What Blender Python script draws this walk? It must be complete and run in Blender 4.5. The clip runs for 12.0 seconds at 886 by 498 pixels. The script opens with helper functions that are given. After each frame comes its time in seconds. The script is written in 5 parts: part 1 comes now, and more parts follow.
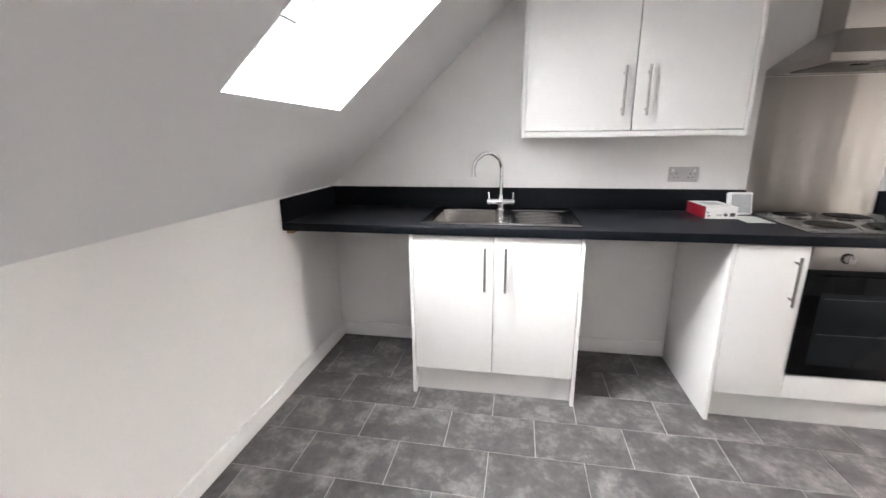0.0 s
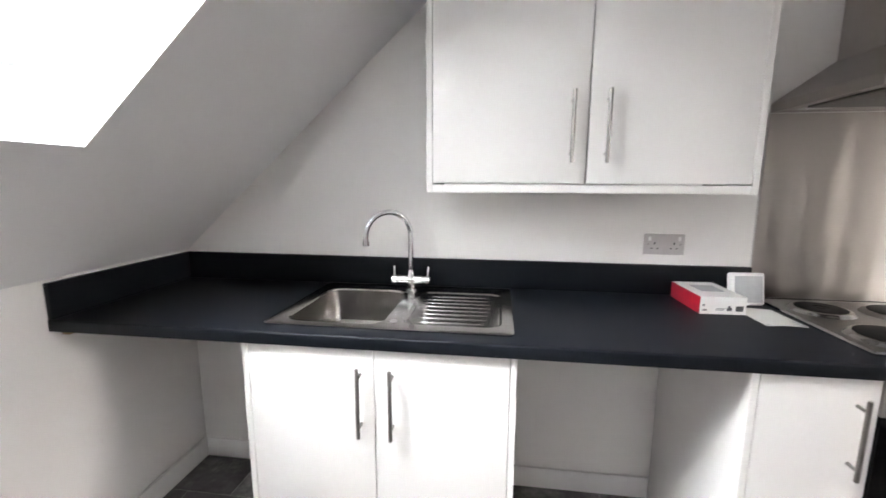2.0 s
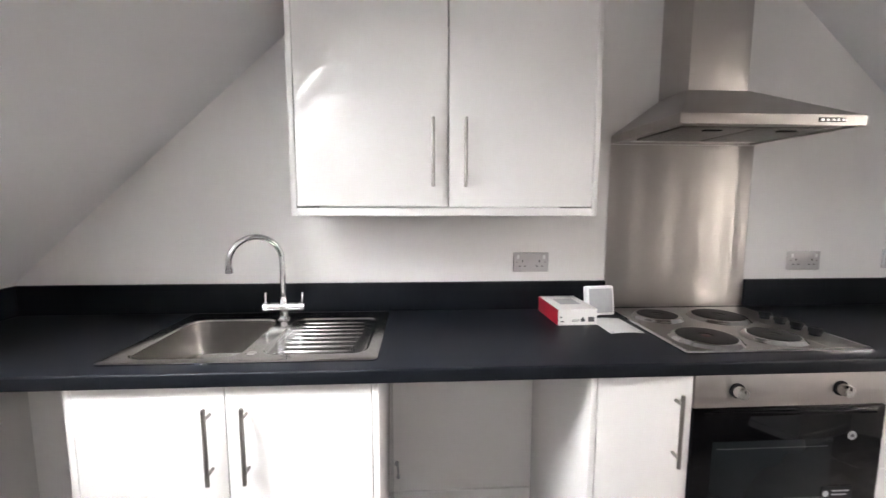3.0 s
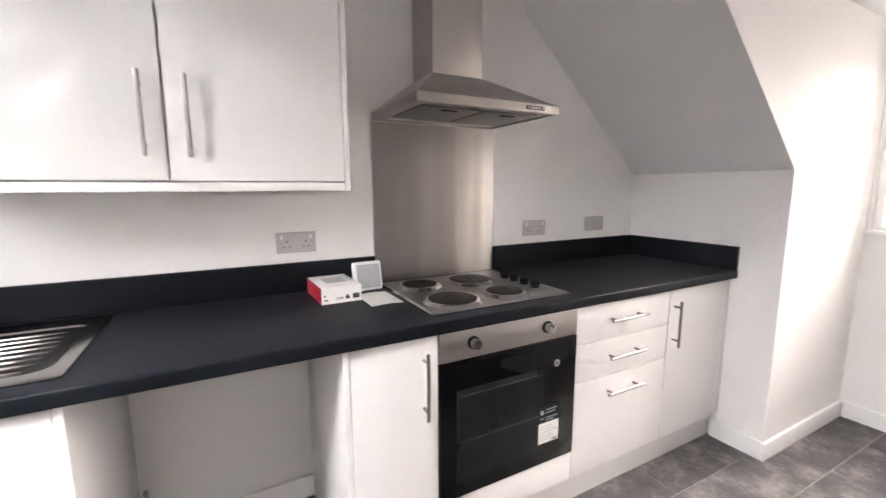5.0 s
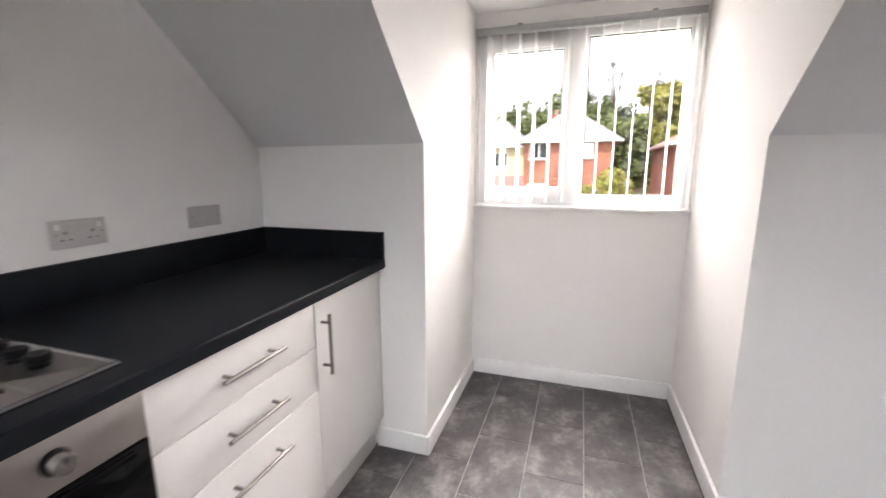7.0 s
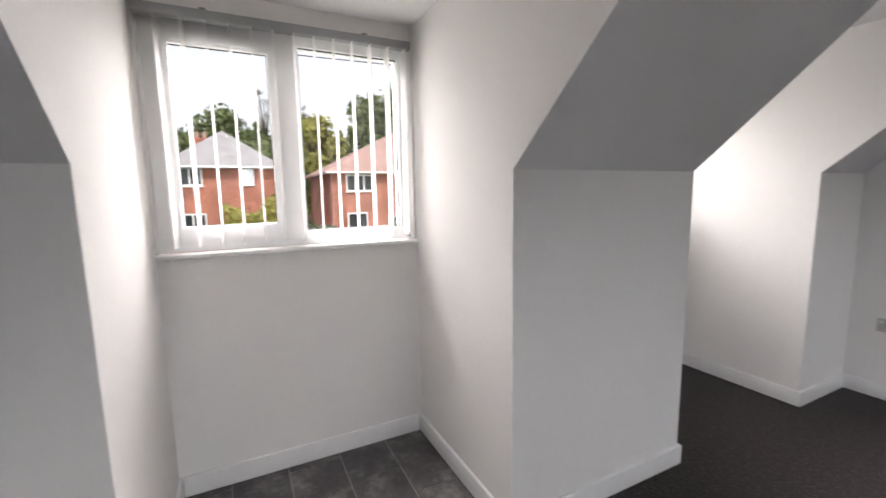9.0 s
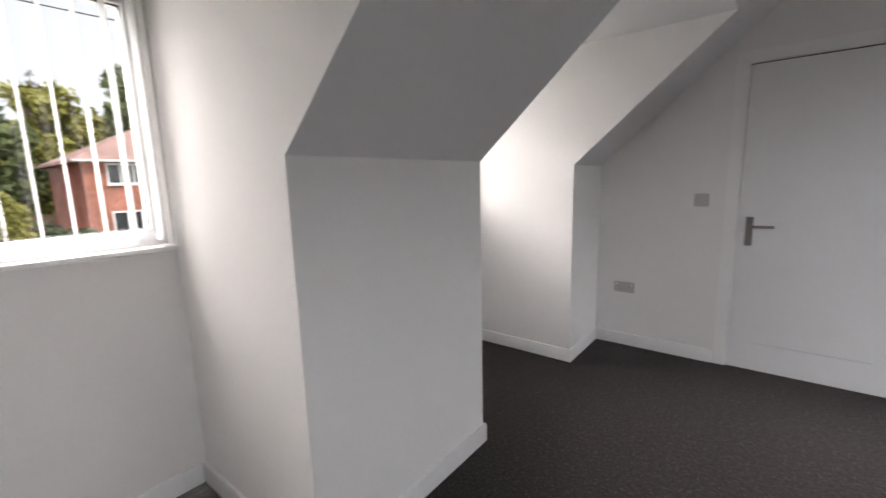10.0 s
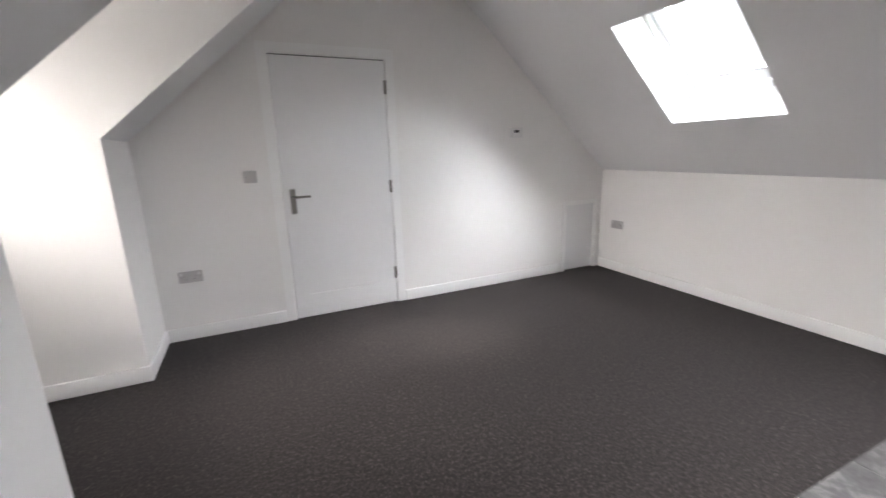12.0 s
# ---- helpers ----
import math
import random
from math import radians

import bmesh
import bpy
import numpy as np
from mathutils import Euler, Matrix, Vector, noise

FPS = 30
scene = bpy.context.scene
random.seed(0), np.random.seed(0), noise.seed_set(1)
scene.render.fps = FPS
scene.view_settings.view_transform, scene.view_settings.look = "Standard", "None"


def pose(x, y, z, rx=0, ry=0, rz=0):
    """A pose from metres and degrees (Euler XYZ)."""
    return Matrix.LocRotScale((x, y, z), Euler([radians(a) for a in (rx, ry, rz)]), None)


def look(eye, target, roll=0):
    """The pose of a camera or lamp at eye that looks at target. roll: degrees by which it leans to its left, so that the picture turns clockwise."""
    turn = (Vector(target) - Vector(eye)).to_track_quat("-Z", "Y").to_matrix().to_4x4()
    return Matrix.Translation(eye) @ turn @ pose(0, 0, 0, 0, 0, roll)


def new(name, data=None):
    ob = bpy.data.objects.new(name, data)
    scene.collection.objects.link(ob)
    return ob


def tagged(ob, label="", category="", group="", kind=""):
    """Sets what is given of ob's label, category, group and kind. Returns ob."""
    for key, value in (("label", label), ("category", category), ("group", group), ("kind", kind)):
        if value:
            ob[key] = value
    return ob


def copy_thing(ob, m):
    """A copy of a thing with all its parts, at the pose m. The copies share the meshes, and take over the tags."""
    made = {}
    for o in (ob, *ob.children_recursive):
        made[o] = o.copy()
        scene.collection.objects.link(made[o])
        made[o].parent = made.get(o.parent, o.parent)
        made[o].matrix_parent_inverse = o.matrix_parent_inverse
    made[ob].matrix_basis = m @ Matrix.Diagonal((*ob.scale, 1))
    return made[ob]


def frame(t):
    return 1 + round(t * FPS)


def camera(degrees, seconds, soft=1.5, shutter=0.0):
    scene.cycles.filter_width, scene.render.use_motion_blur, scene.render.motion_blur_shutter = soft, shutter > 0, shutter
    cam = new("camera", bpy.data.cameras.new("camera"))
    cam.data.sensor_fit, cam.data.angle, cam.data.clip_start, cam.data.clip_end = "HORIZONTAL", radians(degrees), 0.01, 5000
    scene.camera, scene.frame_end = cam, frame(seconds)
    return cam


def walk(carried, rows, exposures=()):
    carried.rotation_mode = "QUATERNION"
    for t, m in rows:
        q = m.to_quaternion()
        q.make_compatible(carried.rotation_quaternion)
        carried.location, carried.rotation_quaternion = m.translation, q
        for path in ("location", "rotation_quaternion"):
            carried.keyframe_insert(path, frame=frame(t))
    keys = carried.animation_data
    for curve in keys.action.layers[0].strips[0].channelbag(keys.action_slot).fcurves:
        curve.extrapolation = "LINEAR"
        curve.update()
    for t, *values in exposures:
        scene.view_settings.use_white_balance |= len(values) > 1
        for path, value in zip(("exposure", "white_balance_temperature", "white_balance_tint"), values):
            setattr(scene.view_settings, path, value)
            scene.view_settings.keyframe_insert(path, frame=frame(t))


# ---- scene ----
cam = camera(93.8, 12.0, soft=1.5, shutter=0.3)
PATH = [
    (0, (1.938, 0.695, 1.313), (1.599, 2.599, 0.801), -0.6),
    (0.5, (1.98, 0.994, 1.288), (1.519, 2.871, 0.772), -0.7),
    (1, (2.01, 1.211, 1.259), (1.546, 3.094, 0.771), -0.4),
    (1.5, (2.069, 1.431, 1.296), (1.681, 3.348, 0.881), -0.1),
    (2, (2.198, 1.494, 1.353), (1.933, 3.45, 1.031), 0.2),
    (2.5, (2.296, 1.508, 1.373), (2.219, 3.49, 1.116), 0.4),
    (2.7, (2.328, 1.504, 1.369), (2.328, 3.49, 1.138), 0.3),
    (4.3, (2.501, 1.493, 1.336), (3.145, 3.37, 1.09), -0.1),
    (4.5, (2.521, 1.496, 1.343), (3.245, 3.34, 1.069), 0.1),
    (5, (2.586, 1.491, 1.326), (3.518, 3.235, 1.032), -0.2),
    (5.5, (2.663, 1.51, 1.319), (3.858, 3.079, 0.989), -0.1),
    (6, (2.791, 1.597, 1.303), (4.255, 2.91, 0.945), -0.3),
    (6.5, (3.011, 1.728, 1.298), (4.715, 2.703, 0.92), -0.1),
    (7, (3.225, 1.799, 1.293), (5.095, 2.402, 0.919), -0.1),
    (7.2, (3.32, 1.854, 1.295), (5.243, 2.273, 0.943), 0.1),
    (8.8, (3.651, 2.094, 1.348), (5.495, 1.368, 1.08), -0.9),
    (9, (3.658, 2.085, 1.321), (5.434, 1.205, 1.055), -1.0),
    (9.5, (3.671, 2.001, 1.309), (5.224, 0.779, 1.003), -1.1),
    (10, (3.77, 1.88, 1.318), (4.998, 0.335, 0.992), -1.5),
    (10.5, (3.865, 1.772, 1.338), (4.655, -0.027, 0.969), -1.9),
    (11, (4.013, 1.742, 1.315), (4.264, -0.199, 0.903), -2.2),
    (11.3, (4.078, 1.74, 1.315), (4.009, -0.211, 0.881), -2.5),
    (11.5, (4.122, 1.774, 1.313), (3.818, -0.151, 0.863), -2.0),
    (12, (4.139, 1.886, 1.284), (3.342, 0.111, 0.822), -1.8),
]
EXPOSURES = [(0.0, 2.03, 6750, 15), (1.0, 1.97, 6650, 14), (2.5, 2.06, 6800, 16), (4.5, 2.2, 6950, 19), (5.5, 2.17, 6950, 19), (6.5, 1.8, 6850, 19), (7.0, 1.83, 6750, 18), (9.0, 1.08, 6600, 16), (9.5, 1.0, 6600, 16), (10.5, 1.18, 6620, 16), (11.0, 1.42, 6650, 15), (12.0, 1.64, 6600, 15)]
walk(cam, [(t, look(eye, target, roll)) for t, eye, target, roll in PATH], EXPOSURES)

# ---- the plan, in metres ----
XL, XR = 0.775, 4.832          # knee walls
YB, YD = 3.212, -1.445         # kitchen gable wall, door wall
ZL, ZR = 1.04, 1.398           # knee wall heights
PITCH = 0.89                   # rise of both roof slopes per metre
ZC = 2.52                      # flat ceiling
XW = 5.695                     # inner face of the dormer fronts
ZDC = 2.15                     # dormer ceilings
D1 = (1.232, 2.397)            # dormer beside the kitchen
D2 = (-0.889, 0.256)           # dormer beside the door
YV = 1.25                      # where the vinyl meets the carpet
GROUND = -3.3


# ---- sky and lamps ----
def make_world():
    w = bpy.data.worlds.new("overcast_sky")
    scene.world = w
    w.use_nodes = True
    nt = w.node_tree
    nt.nodes.clear()
    out = nt.nodes.new("ShaderNodeOutputWorld")
    bg = nt.nodes.new("ShaderNodeBackground")
    sky = nt.nodes.new("ShaderNodeTexSky")
    sky.sky_type = "NISHITA"
    sky.sun_disc = False
    sky.sun_elevation, sky.sun_rotation = radians(48), radians(250)
    mix = nt.nodes.new("ShaderNodeMix")
    mix.data_type = "RGBA"
    mix.inputs[0].default_value = 0.85
    mix.inputs[7].default_value = (5.6, 5.6, 5.65, 1)
    nt.links.new(sky.outputs[0], mix.inputs[6])
    nt.links.new(mix.outputs[2], bg.inputs[0])
    bg.inputs[1].default_value = 0.1
    nt.links.new(bg.outputs[0], out.inputs[0])


make_world()


def sun_lamp():
    d = bpy.data.lights.new("sun", "SUN")
    d.energy, d.angle, d.color = 1.5, radians(14), (1.0, 0.96, 0.9)
    o = new("sun", d)
    o.matrix_world = look((-20, 7.3, 23), (0, 0, 0))
    return o


sun_lamp()


def area_lamp(name, eye, target, w, h, watts, color=(1, 1, 1)):
    d = bpy.data.lights.new(name, "AREA")
    d.shape, d.size, d.size_y, d.energy, d.color = "RECTANGLE", w, h, watts, color
    o = new(name, d)
    o.matrix_world = look(eye, target)
    return o


SK1, SK2 = (1.667, 2.385), (-0.345, 0.405)     # skylights, along y
SKS = (0.588, 1.49)                            # skylights, along the slope from the knee wall
CA, SA = 1 / math.hypot(1, PITCH), PITCH / math.hypot(1, PITCH)


def left_slope(s, y, w):
    """A place s up the left slope from the knee wall, w metres outwards."""
    return Vector((XL + s * CA - w * SA, y, ZL + s * SA + w * CA))


def right_slope(s, y, w):
    return Vector((XR - s * CA + w * SA, y, ZR + s * SA + w * CA))


# daylight through the four openings, from the parts of the sky that each one faces
COOL, WARM = (0.90, 0.95, 1.0), (1.0, 0.965, 0.94)
for (a, b), sky in ((SK1, ((1.45, 0.0, 3.6, 260.0), (0.7, 1.6, 3.5, 590.0), (-0.6, 0.0, 3.6, 375.0), (0.7, -1.6, 3.5, 190.0))), (SK2, ((-0.6, 0.0, 3.6, 85.0), (0.7, 1.6, 3.5, 150.0)))):
    mid = (a + b) / 2
    for x, dy, z, watts in sky:
        area_lamp("skylight_daylight", (x, mid + dy, z), (1.5, mid, 1.75), 3.0, 3.0, watts, COOL)
m1, m2 = sum(D1) / 2, sum(D2) / 2
area_lamp("window_daylight", (10.5, m1 - 4.0, 5.2), (5.7, m1, 1.55), 3.0, 2.4, 370.0, WARM)
area_lamp("window_daylight", (7.4, m1, 4.8), (5.6, m1, 1.55), 3.0, 3.0, 540.0, WARM)
area_lamp("window_daylight", (12.0, m1, 5.5), (5.7, m1, 1.55), 5.0, 2.4, 420.0, WARM)
area_lamp("window_daylight", (7.3, m2, 2.3), (5.5, m2, 1.55), 2.0, 3.4, 90.0, WARM)
area_lamp("window_daylight", (11.0, m2, 4.0), (5.7, m2, 1.55), 5.0, 4.0, 860.0, WARM)
area_lamp("window_daylight", (8.4, m2 + 3.2, 3.0), (5.7, m2, 1.55), 2.6, 2.6, 70.0, WARM)


# ---- materials ----
def material(name, color, rough=0.5, metal=0.0, coat=0.0, spec=None, mottle=0.0, mottle_scale=3.0, bump=0.0, bump_scale=200.0,
             stretch=(1, 1, 1), rand=0.0, rough_var=0.0, grain=0.0, grain_scale=150.0):
    """Principled paint with broad mottling, fine grain and relief, all in object metres."""
    m = bpy.data.materials.new(name)
    m.use_nodes = True
    nt = m.node_tree
    b = nt.nodes["Principled BSDF"]
    b.inputs["Base Color"].default_value = (*color, 1)
    b.inputs["Roughness"].default_value = rough
    b.inputs["Metallic"].default_value = metal
    b.inputs["Coat Weight"].default_value = coat
    b.inputs["Coat Roughness"].default_value = 0.04
    if spec is not None:
        b.inputs["Specular IOR Level"].default_value = spec
    co = nt.nodes.new("ShaderNodeTexCoord")
    mp = nt.nodes.new("ShaderNodeMapping")
    mp.inputs["Scale"].default_value = stretch
    nt.links.new(co.outputs["Object"], mp.inputs["Vector"])

    def noise_tex(scale, detail=4.0):
        n = nt.nodes.new("ShaderNodeTexNoise")
        n.inputs["Scale"].default_value, n.inputs["Detail"].default_value = scale, detail
        nt.links.new(mp.outputs[0], n.inputs["Vector"])
        return n

    factor = None
    for amount, scale in ((mottle, mottle_scale), (grain, grain_scale)):
        if amount:
            n = noise_tex(scale)
            r = nt.nodes.new("ShaderNodeMapRange")
            r.inputs[1].default_value, r.inputs[2].default_value = 0.3, 0.7
            r.inputs[3].default_value, r.inputs[4].default_value = 1 - amount, 1 + amount
            nt.links.new(n.outputs["Fac"], r.inputs[0])
            if factor is None:
                factor = r.outputs[0]
            else:
                k = nt.nodes.new("ShaderNodeMath")
                k.operation = "MULTIPLY"
                nt.links.new(factor, k.inputs[0])
                nt.links.new(r.outputs[0], k.inputs[1])
                factor = k.outputs[0]
    if rand:
        oi = nt.nodes.new("ShaderNodeObjectInfo")
        r = nt.nodes.new("ShaderNodeMapRange")
        r.inputs[3].default_value, r.inputs[4].default_value = 1 - rand, 1 + rand
        nt.links.new(oi.outputs["Random"], r.inputs[0])
        if factor is None:
            factor = r.outputs[0]
        else:
            k = nt.nodes.new("ShaderNodeMath")
            k.operation = "MULTIPLY"
            nt.links.new(factor, k.inputs[0])
            nt.links.new(r.outputs[0], k.inputs[1])
            factor = k.outputs[0]
    if factor is not None:
        v = nt.nodes.new("ShaderNodeVectorMath")
        v.operation = "SCALE"
        v.inputs[0].default_value = color
        nt.links.new(factor, v.inputs["Scale"])
        nt.links.new(v.outputs[0], b.inputs["Base Color"])
    if rough_var:
        n = noise_tex(mottle_scale * 2.3)
        r = nt.nodes.new("ShaderNodeMapRange")
        r.inputs[3].default_value, r.inputs[4].default_value = rough - rough_var, rough + rough_var
        nt.links.new(n.outputs["Fac"], r.inputs[0])
        nt.links.new(r.outputs[0], b.inputs["Roughness"])
    if bump:
        n = noise_tex(bump_scale, 3.0)
        bp = nt.nodes.new("ShaderNodeBump")
        bp.inputs["Strength"].default_value, bp.inputs["Distance"].default_value = bump, 0.002
        nt.links.new(n.outputs["Fac"], bp.inputs["Height"])
        nt.links.new(bp.outputs[0], b.inputs["Normal"])
    return m


def brushed(name, color, rough, along, strength=0.25):
    """Steel with fine brush lines along one axis."""
    s = [260.0, 260.0, 260.0]
    s["xyz".index(along)] = 3.0
    return material(name, color, rough, metal=1.0, bump=strength, bump_scale=1.6, stretch=s)


def tile_material():
    m = material("slate_look_vinyl", (0.105, 0.099, 0.098), 0.42, spec=0.4, bump=0.18, bump_scale=60, rough_var=0.07, mottle_scale=4)
    nt = m.node_tree
    b = nt.nodes["Principled BSDF"]
    co = nt.nodes.new("ShaderNodeTexCoord")
    oi = nt.nodes.new("ShaderNodeObjectInfo")
    off = nt.nodes.new("ShaderNodeVectorMath")
    off.operation = "MULTIPLY_ADD"
    off.inputs[1].default_value = (37, 91, 13)
    nt.links.new(oi.outputs["Random"], off.inputs[0])
    nt.links.new(co.outputs["Object"], off.inputs[2])
    big, fine = nt.nodes.new("ShaderNodeTexNoise"), nt.nodes.new("ShaderNodeTexNoise")
    for n, sc, det in ((big, 5.5, 5.0), (fine, 34.0, 6.0)):
        n.inputs["Scale"].default_value, n.inputs["Detail"].default_value, n.inputs["Roughness"].default_value = sc, det, 0.66
        nt.links.new(off.outputs[0], n.inputs["Vector"])
    add = nt.nodes.new("ShaderNodeMath")
    add.operation = "MULTIPLY_ADD"
    add.inputs[1].default_value = 0.35
    nt.links.new(fine.outputs["Fac"], add.inputs[0])
    nt.links.new(big.outputs["Fac"], add.inputs[2])
    ramp = nt.nodes.new("ShaderNodeValToRGB")
    ramp.color_ramp.elements[0].position, ramp.color_ramp.elements[0].color = 0.48, (0.050, 0.046, 0.045, 1)
    ramp.color_ramp.elements[1].position, ramp.color_ramp.elements[1].color = 0.88, (0.25, 0.234, 0.225, 1)
    e = ramp.color_ramp.elements.new(0.68)
    e.color = (0.098, 0.092, 0.091, 1)
    nt.links.new(add.outputs[0], ramp.inputs[0])
    nt.links.new(ramp.outputs[0], b.inputs["Base Color"])
    return m


def carpet_material():
    m = material("loop_pile_carpet", (0.03, 0.027, 0.026), 0.95, spec=0.1)
    nt = m.node_tree
    b = nt.nodes["Principled BSDF"]
    b.inputs["Sheen Weight"].default_value = 0.08
    b.inputs["Sheen Roughness"].default_value = 0.5
    co = nt.nodes.new("ShaderNodeTexCoord")
    mid, fine = nt.nodes.new("ShaderNodeTexNoise"), nt.nodes.new("ShaderNodeTexNoise")
    for n, sc, det, ro in ((fine, 260.0, 2.0, 0.7), (mid, 60.0, 3.0, 0.6)):
        n.inputs["Scale"].default_value, n.inputs["Detail"].default_value, n.inputs["Roughness"].default_value = sc, det, ro
        nt.links.new(co.outputs["Object"], n.inputs["Vector"])
    tuft = nt.nodes.new("ShaderNodeTexVoronoi")
    tuft.inputs["Scale"].default_value = 240.0
    nt.links.new(co.outputs["Object"], tuft.inputs["Vector"])
    sep = nt.nodes.new("ShaderNodeSeparateColor")
    nt.links.new(tuft.outputs["Color"], sep.inputs[0])
    add = nt.nodes.new("ShaderNodeMath")
    add.operation = "MULTIPLY_ADD"
    add.inputs[1].default_value = 0.32
    nt.links.new(sep.outputs[0], add.inputs[0])
    nt.links.new(mid.outputs["Fac"], add.inputs[2])
    ramp = nt.nodes.new("ShaderNodeValToRGB")
    ramp.color_ramp.elements[0].position, ramp.color_ramp.elements[0].color = 0.48, (0.018, 0.0146, 0.0141, 1)
    ramp.color_ramp.elements[1].position, ramp.color_ramp.elements[1].color = 1.0, (0.095, 0.077, 0.0725, 1)
    e = ramp.color_ramp.elements.new(0.76)
    e.color = (0.034, 0.0277, 0.0266, 1)
    nt.links.new(add.outputs[0], ramp.inputs[0])
    nt.links.new(ramp.outputs[0], b.inputs["Base Color"])
    bp = nt.nodes.new("ShaderNodeBump")
    bp.inputs["Strength"].default_value, bp.inputs["Distance"].default_value = 0.5, 0.003
    nt.links.new(fine.outputs["Fac"], bp.inputs["Height"])
    nt.links.new(bp.outputs[0], b.inputs["Normal"])
    return m


def pane_material():
    """Clear thin glass: what lies behind, and a mirror image that grows at a flat angle."""
    m = bpy.data.materials.new("window_glass")
    m.use_nodes = True
    nt = m.node_tree
    nt.nodes.clear()
    out = nt.nodes.new("ShaderNodeOutputMaterial")
    tr, gl, mx = nt.nodes.new("ShaderNodeBsdfTransparent"), nt.nodes.new("ShaderNodeBsdfGlossy"), nt.nodes.new("ShaderNodeMixShader")
    lw, pw = nt.nodes.new("ShaderNodeLayerWeight"), nt.nodes.new("ShaderNodeMath")
    pw.operation = "POWER"
    pw.inputs[1].default_value = 5.0
    ma = nt.nodes.new("ShaderNodeMath")
    ma.operation = "MULTIPLY_ADD"
    ma.inputs[1].default_value, ma.inputs[2].default_value = 0.9, 0.02
    gl.inputs["Roughness"].default_value = 0.01
    tr.inputs[0].default_value = (0.96, 0.98, 0.97, 1)
    nt.links.new(lw.outputs["Facing"], pw.inputs[0])
    nt.links.new(pw.outputs[0], ma.inputs[0])
    nt.links.new(ma.outputs[0], mx.inputs[0])
    nt.links.new(tr.outputs[0], mx.inputs[1])
    nt.links.new(gl.outputs[0], mx.inputs[2])
    nt.links.new(mx.outputs[0], out.inputs[0])
    return m


def fabric_material():
    m = bpy.data.materials.new("blind_fabric")
    m.use_nodes = True
    nt = m.node_tree
    nt.nodes.clear()
    out = nt.nodes.new("ShaderNodeOutputMaterial")
    df, tl, mx = nt.nodes.new("ShaderNodeBsdfDiffuse"), nt.nodes.new("ShaderNodeBsdfTranslucent"), nt.nodes.new("ShaderNodeMixShader")
    co, n, r = nt.nodes.new("ShaderNodeTexCoord"), nt.nodes.new("ShaderNodeTexNoise"), nt.nodes.new("ShaderNodeValToRGB")
    n.inputs["Scale"].default_value = 60
    r.color_ramp.elements[0].color, r.color_ramp.elements[1].color = (0.86, 0.855, 0.85, 1), (0.93, 0.925, 0.92, 1)
    nt.links.new(co.outputs["Object"], n.inputs["Vector"])
    nt.links.new(n.outputs["Fac"], r.inputs[0])
    nt.links.new(r.outputs[0], df.inputs[0])
    nt.links.new(r.outputs[0], tl.inputs[0])
    mx.inputs[0].default_value = 0.5
    nt.links.new(df.outputs[0], mx.inputs[1])
    nt.links.new(tl.outputs[0], mx.inputs[2])
    nt.links.new(mx.outputs[0], out.inputs[0])
    return m


WALL = material("white_emulsion", (0.825, 0.812, 0.795), 0.75, spec=0.25, mottle=0.015, mottle_scale=1.2, bump=0.08, bump_scale=140)
CEIL = material("matt_ceiling_paint", (0.765, 0.765, 0.768), 0.85, spec=0.2, mottle=0.015, mottle_scale=1.5, bump=0.06, bump_scale=120)
GLOSSW = material("white_satin_paint", (0.86, 0.855, 0.845), 0.3, mottle=0.01, mottle_scale=2, bump=0.03, bump_scale=90)
DOORP = material("white_door_paint", (0.79, 0.788, 0.79), 0.4, mottle=0.01, mottle_scale=2, bump=0.05, bump_scale=70)
UNIT = material("gloss_white_unit", (0.73, 0.715, 0.695), 0.4, coat=0.9, spec=0.3, mottle=0.006, mottle_scale=1.5, bump=0.01, bump_scale=25)
UNIT.node_tree.nodes["Principled BSDF"].inputs["Coat IOR"].default_value = 1.5
CARCASS = material("white_melamine", (0.78, 0.76, 0.74), 0.4, mottle=0.01, bump=0.02)
UPVC = material("white_upvc", (0.87, 0.875, 0.88), 0.28, mottle=0.008)
WORKTOP = material("black_laminate", (0.006, 0.0075, 0.0105), 0.46, spec=0.15, grain=0.25, grain_scale=420, mottle=0.12, mottle_scale=6, bump=0.05, bump_scale=500)
EDGE = material("chipboard", (0.36, 0.24, 0.13), 0.8, mottle=0.2, mottle_scale=60, bump=0.3, bump_scale=150)


def anisotropic_steel(name, color, rough):
    """Sheet steel brushed level, so that what it mirrors smears upright."""
    m = brushed(name, color, rough, "x", 0.07)
    nt = m.node_tree
    b = nt.nodes["Principled BSDF"]
    tg = nt.nodes.new("ShaderNodeTangent")
    tg.direction_type, tg.axis = "RADIAL", "Z"
    nt.links.new(tg.outputs[0], b.inputs["Tangent"])
    b.inputs["Anisotropic"].default_value = 0.93
    b.inputs["Anisotropic Rotation"].default_value = 0.25
    # the thin sheet bows slightly from side to side
    co, mp, n = nt.nodes.new("ShaderNodeTexCoord"), nt.nodes.new("ShaderNodeMapping"), nt.nodes.new("ShaderNodeTexNoise")
    mp.inputs["Scale"].default_value = (8.5, 0.0, 0.2)
    n.inputs["Scale"].default_value, n.inputs["Detail"].default_value = 1.0, 1.0
    nt.links.new(co.outputs["Object"], mp.inputs[0])
    nt.links.new(mp.outputs[0], n.inputs["Vector"])
    bow = nt.nodes.new("ShaderNodeBump")
    bow.inputs["Strength"].default_value, bow.inputs["Distance"].default_value = 1.0, 0.009
    nt.links.new(n.outputs["Fac"], bow.inputs["Height"])
    fine = b.inputs["Normal"].links[0].from_node
    nt.links.new(bow.outputs[0], fine.inputs["Normal"])
    return m


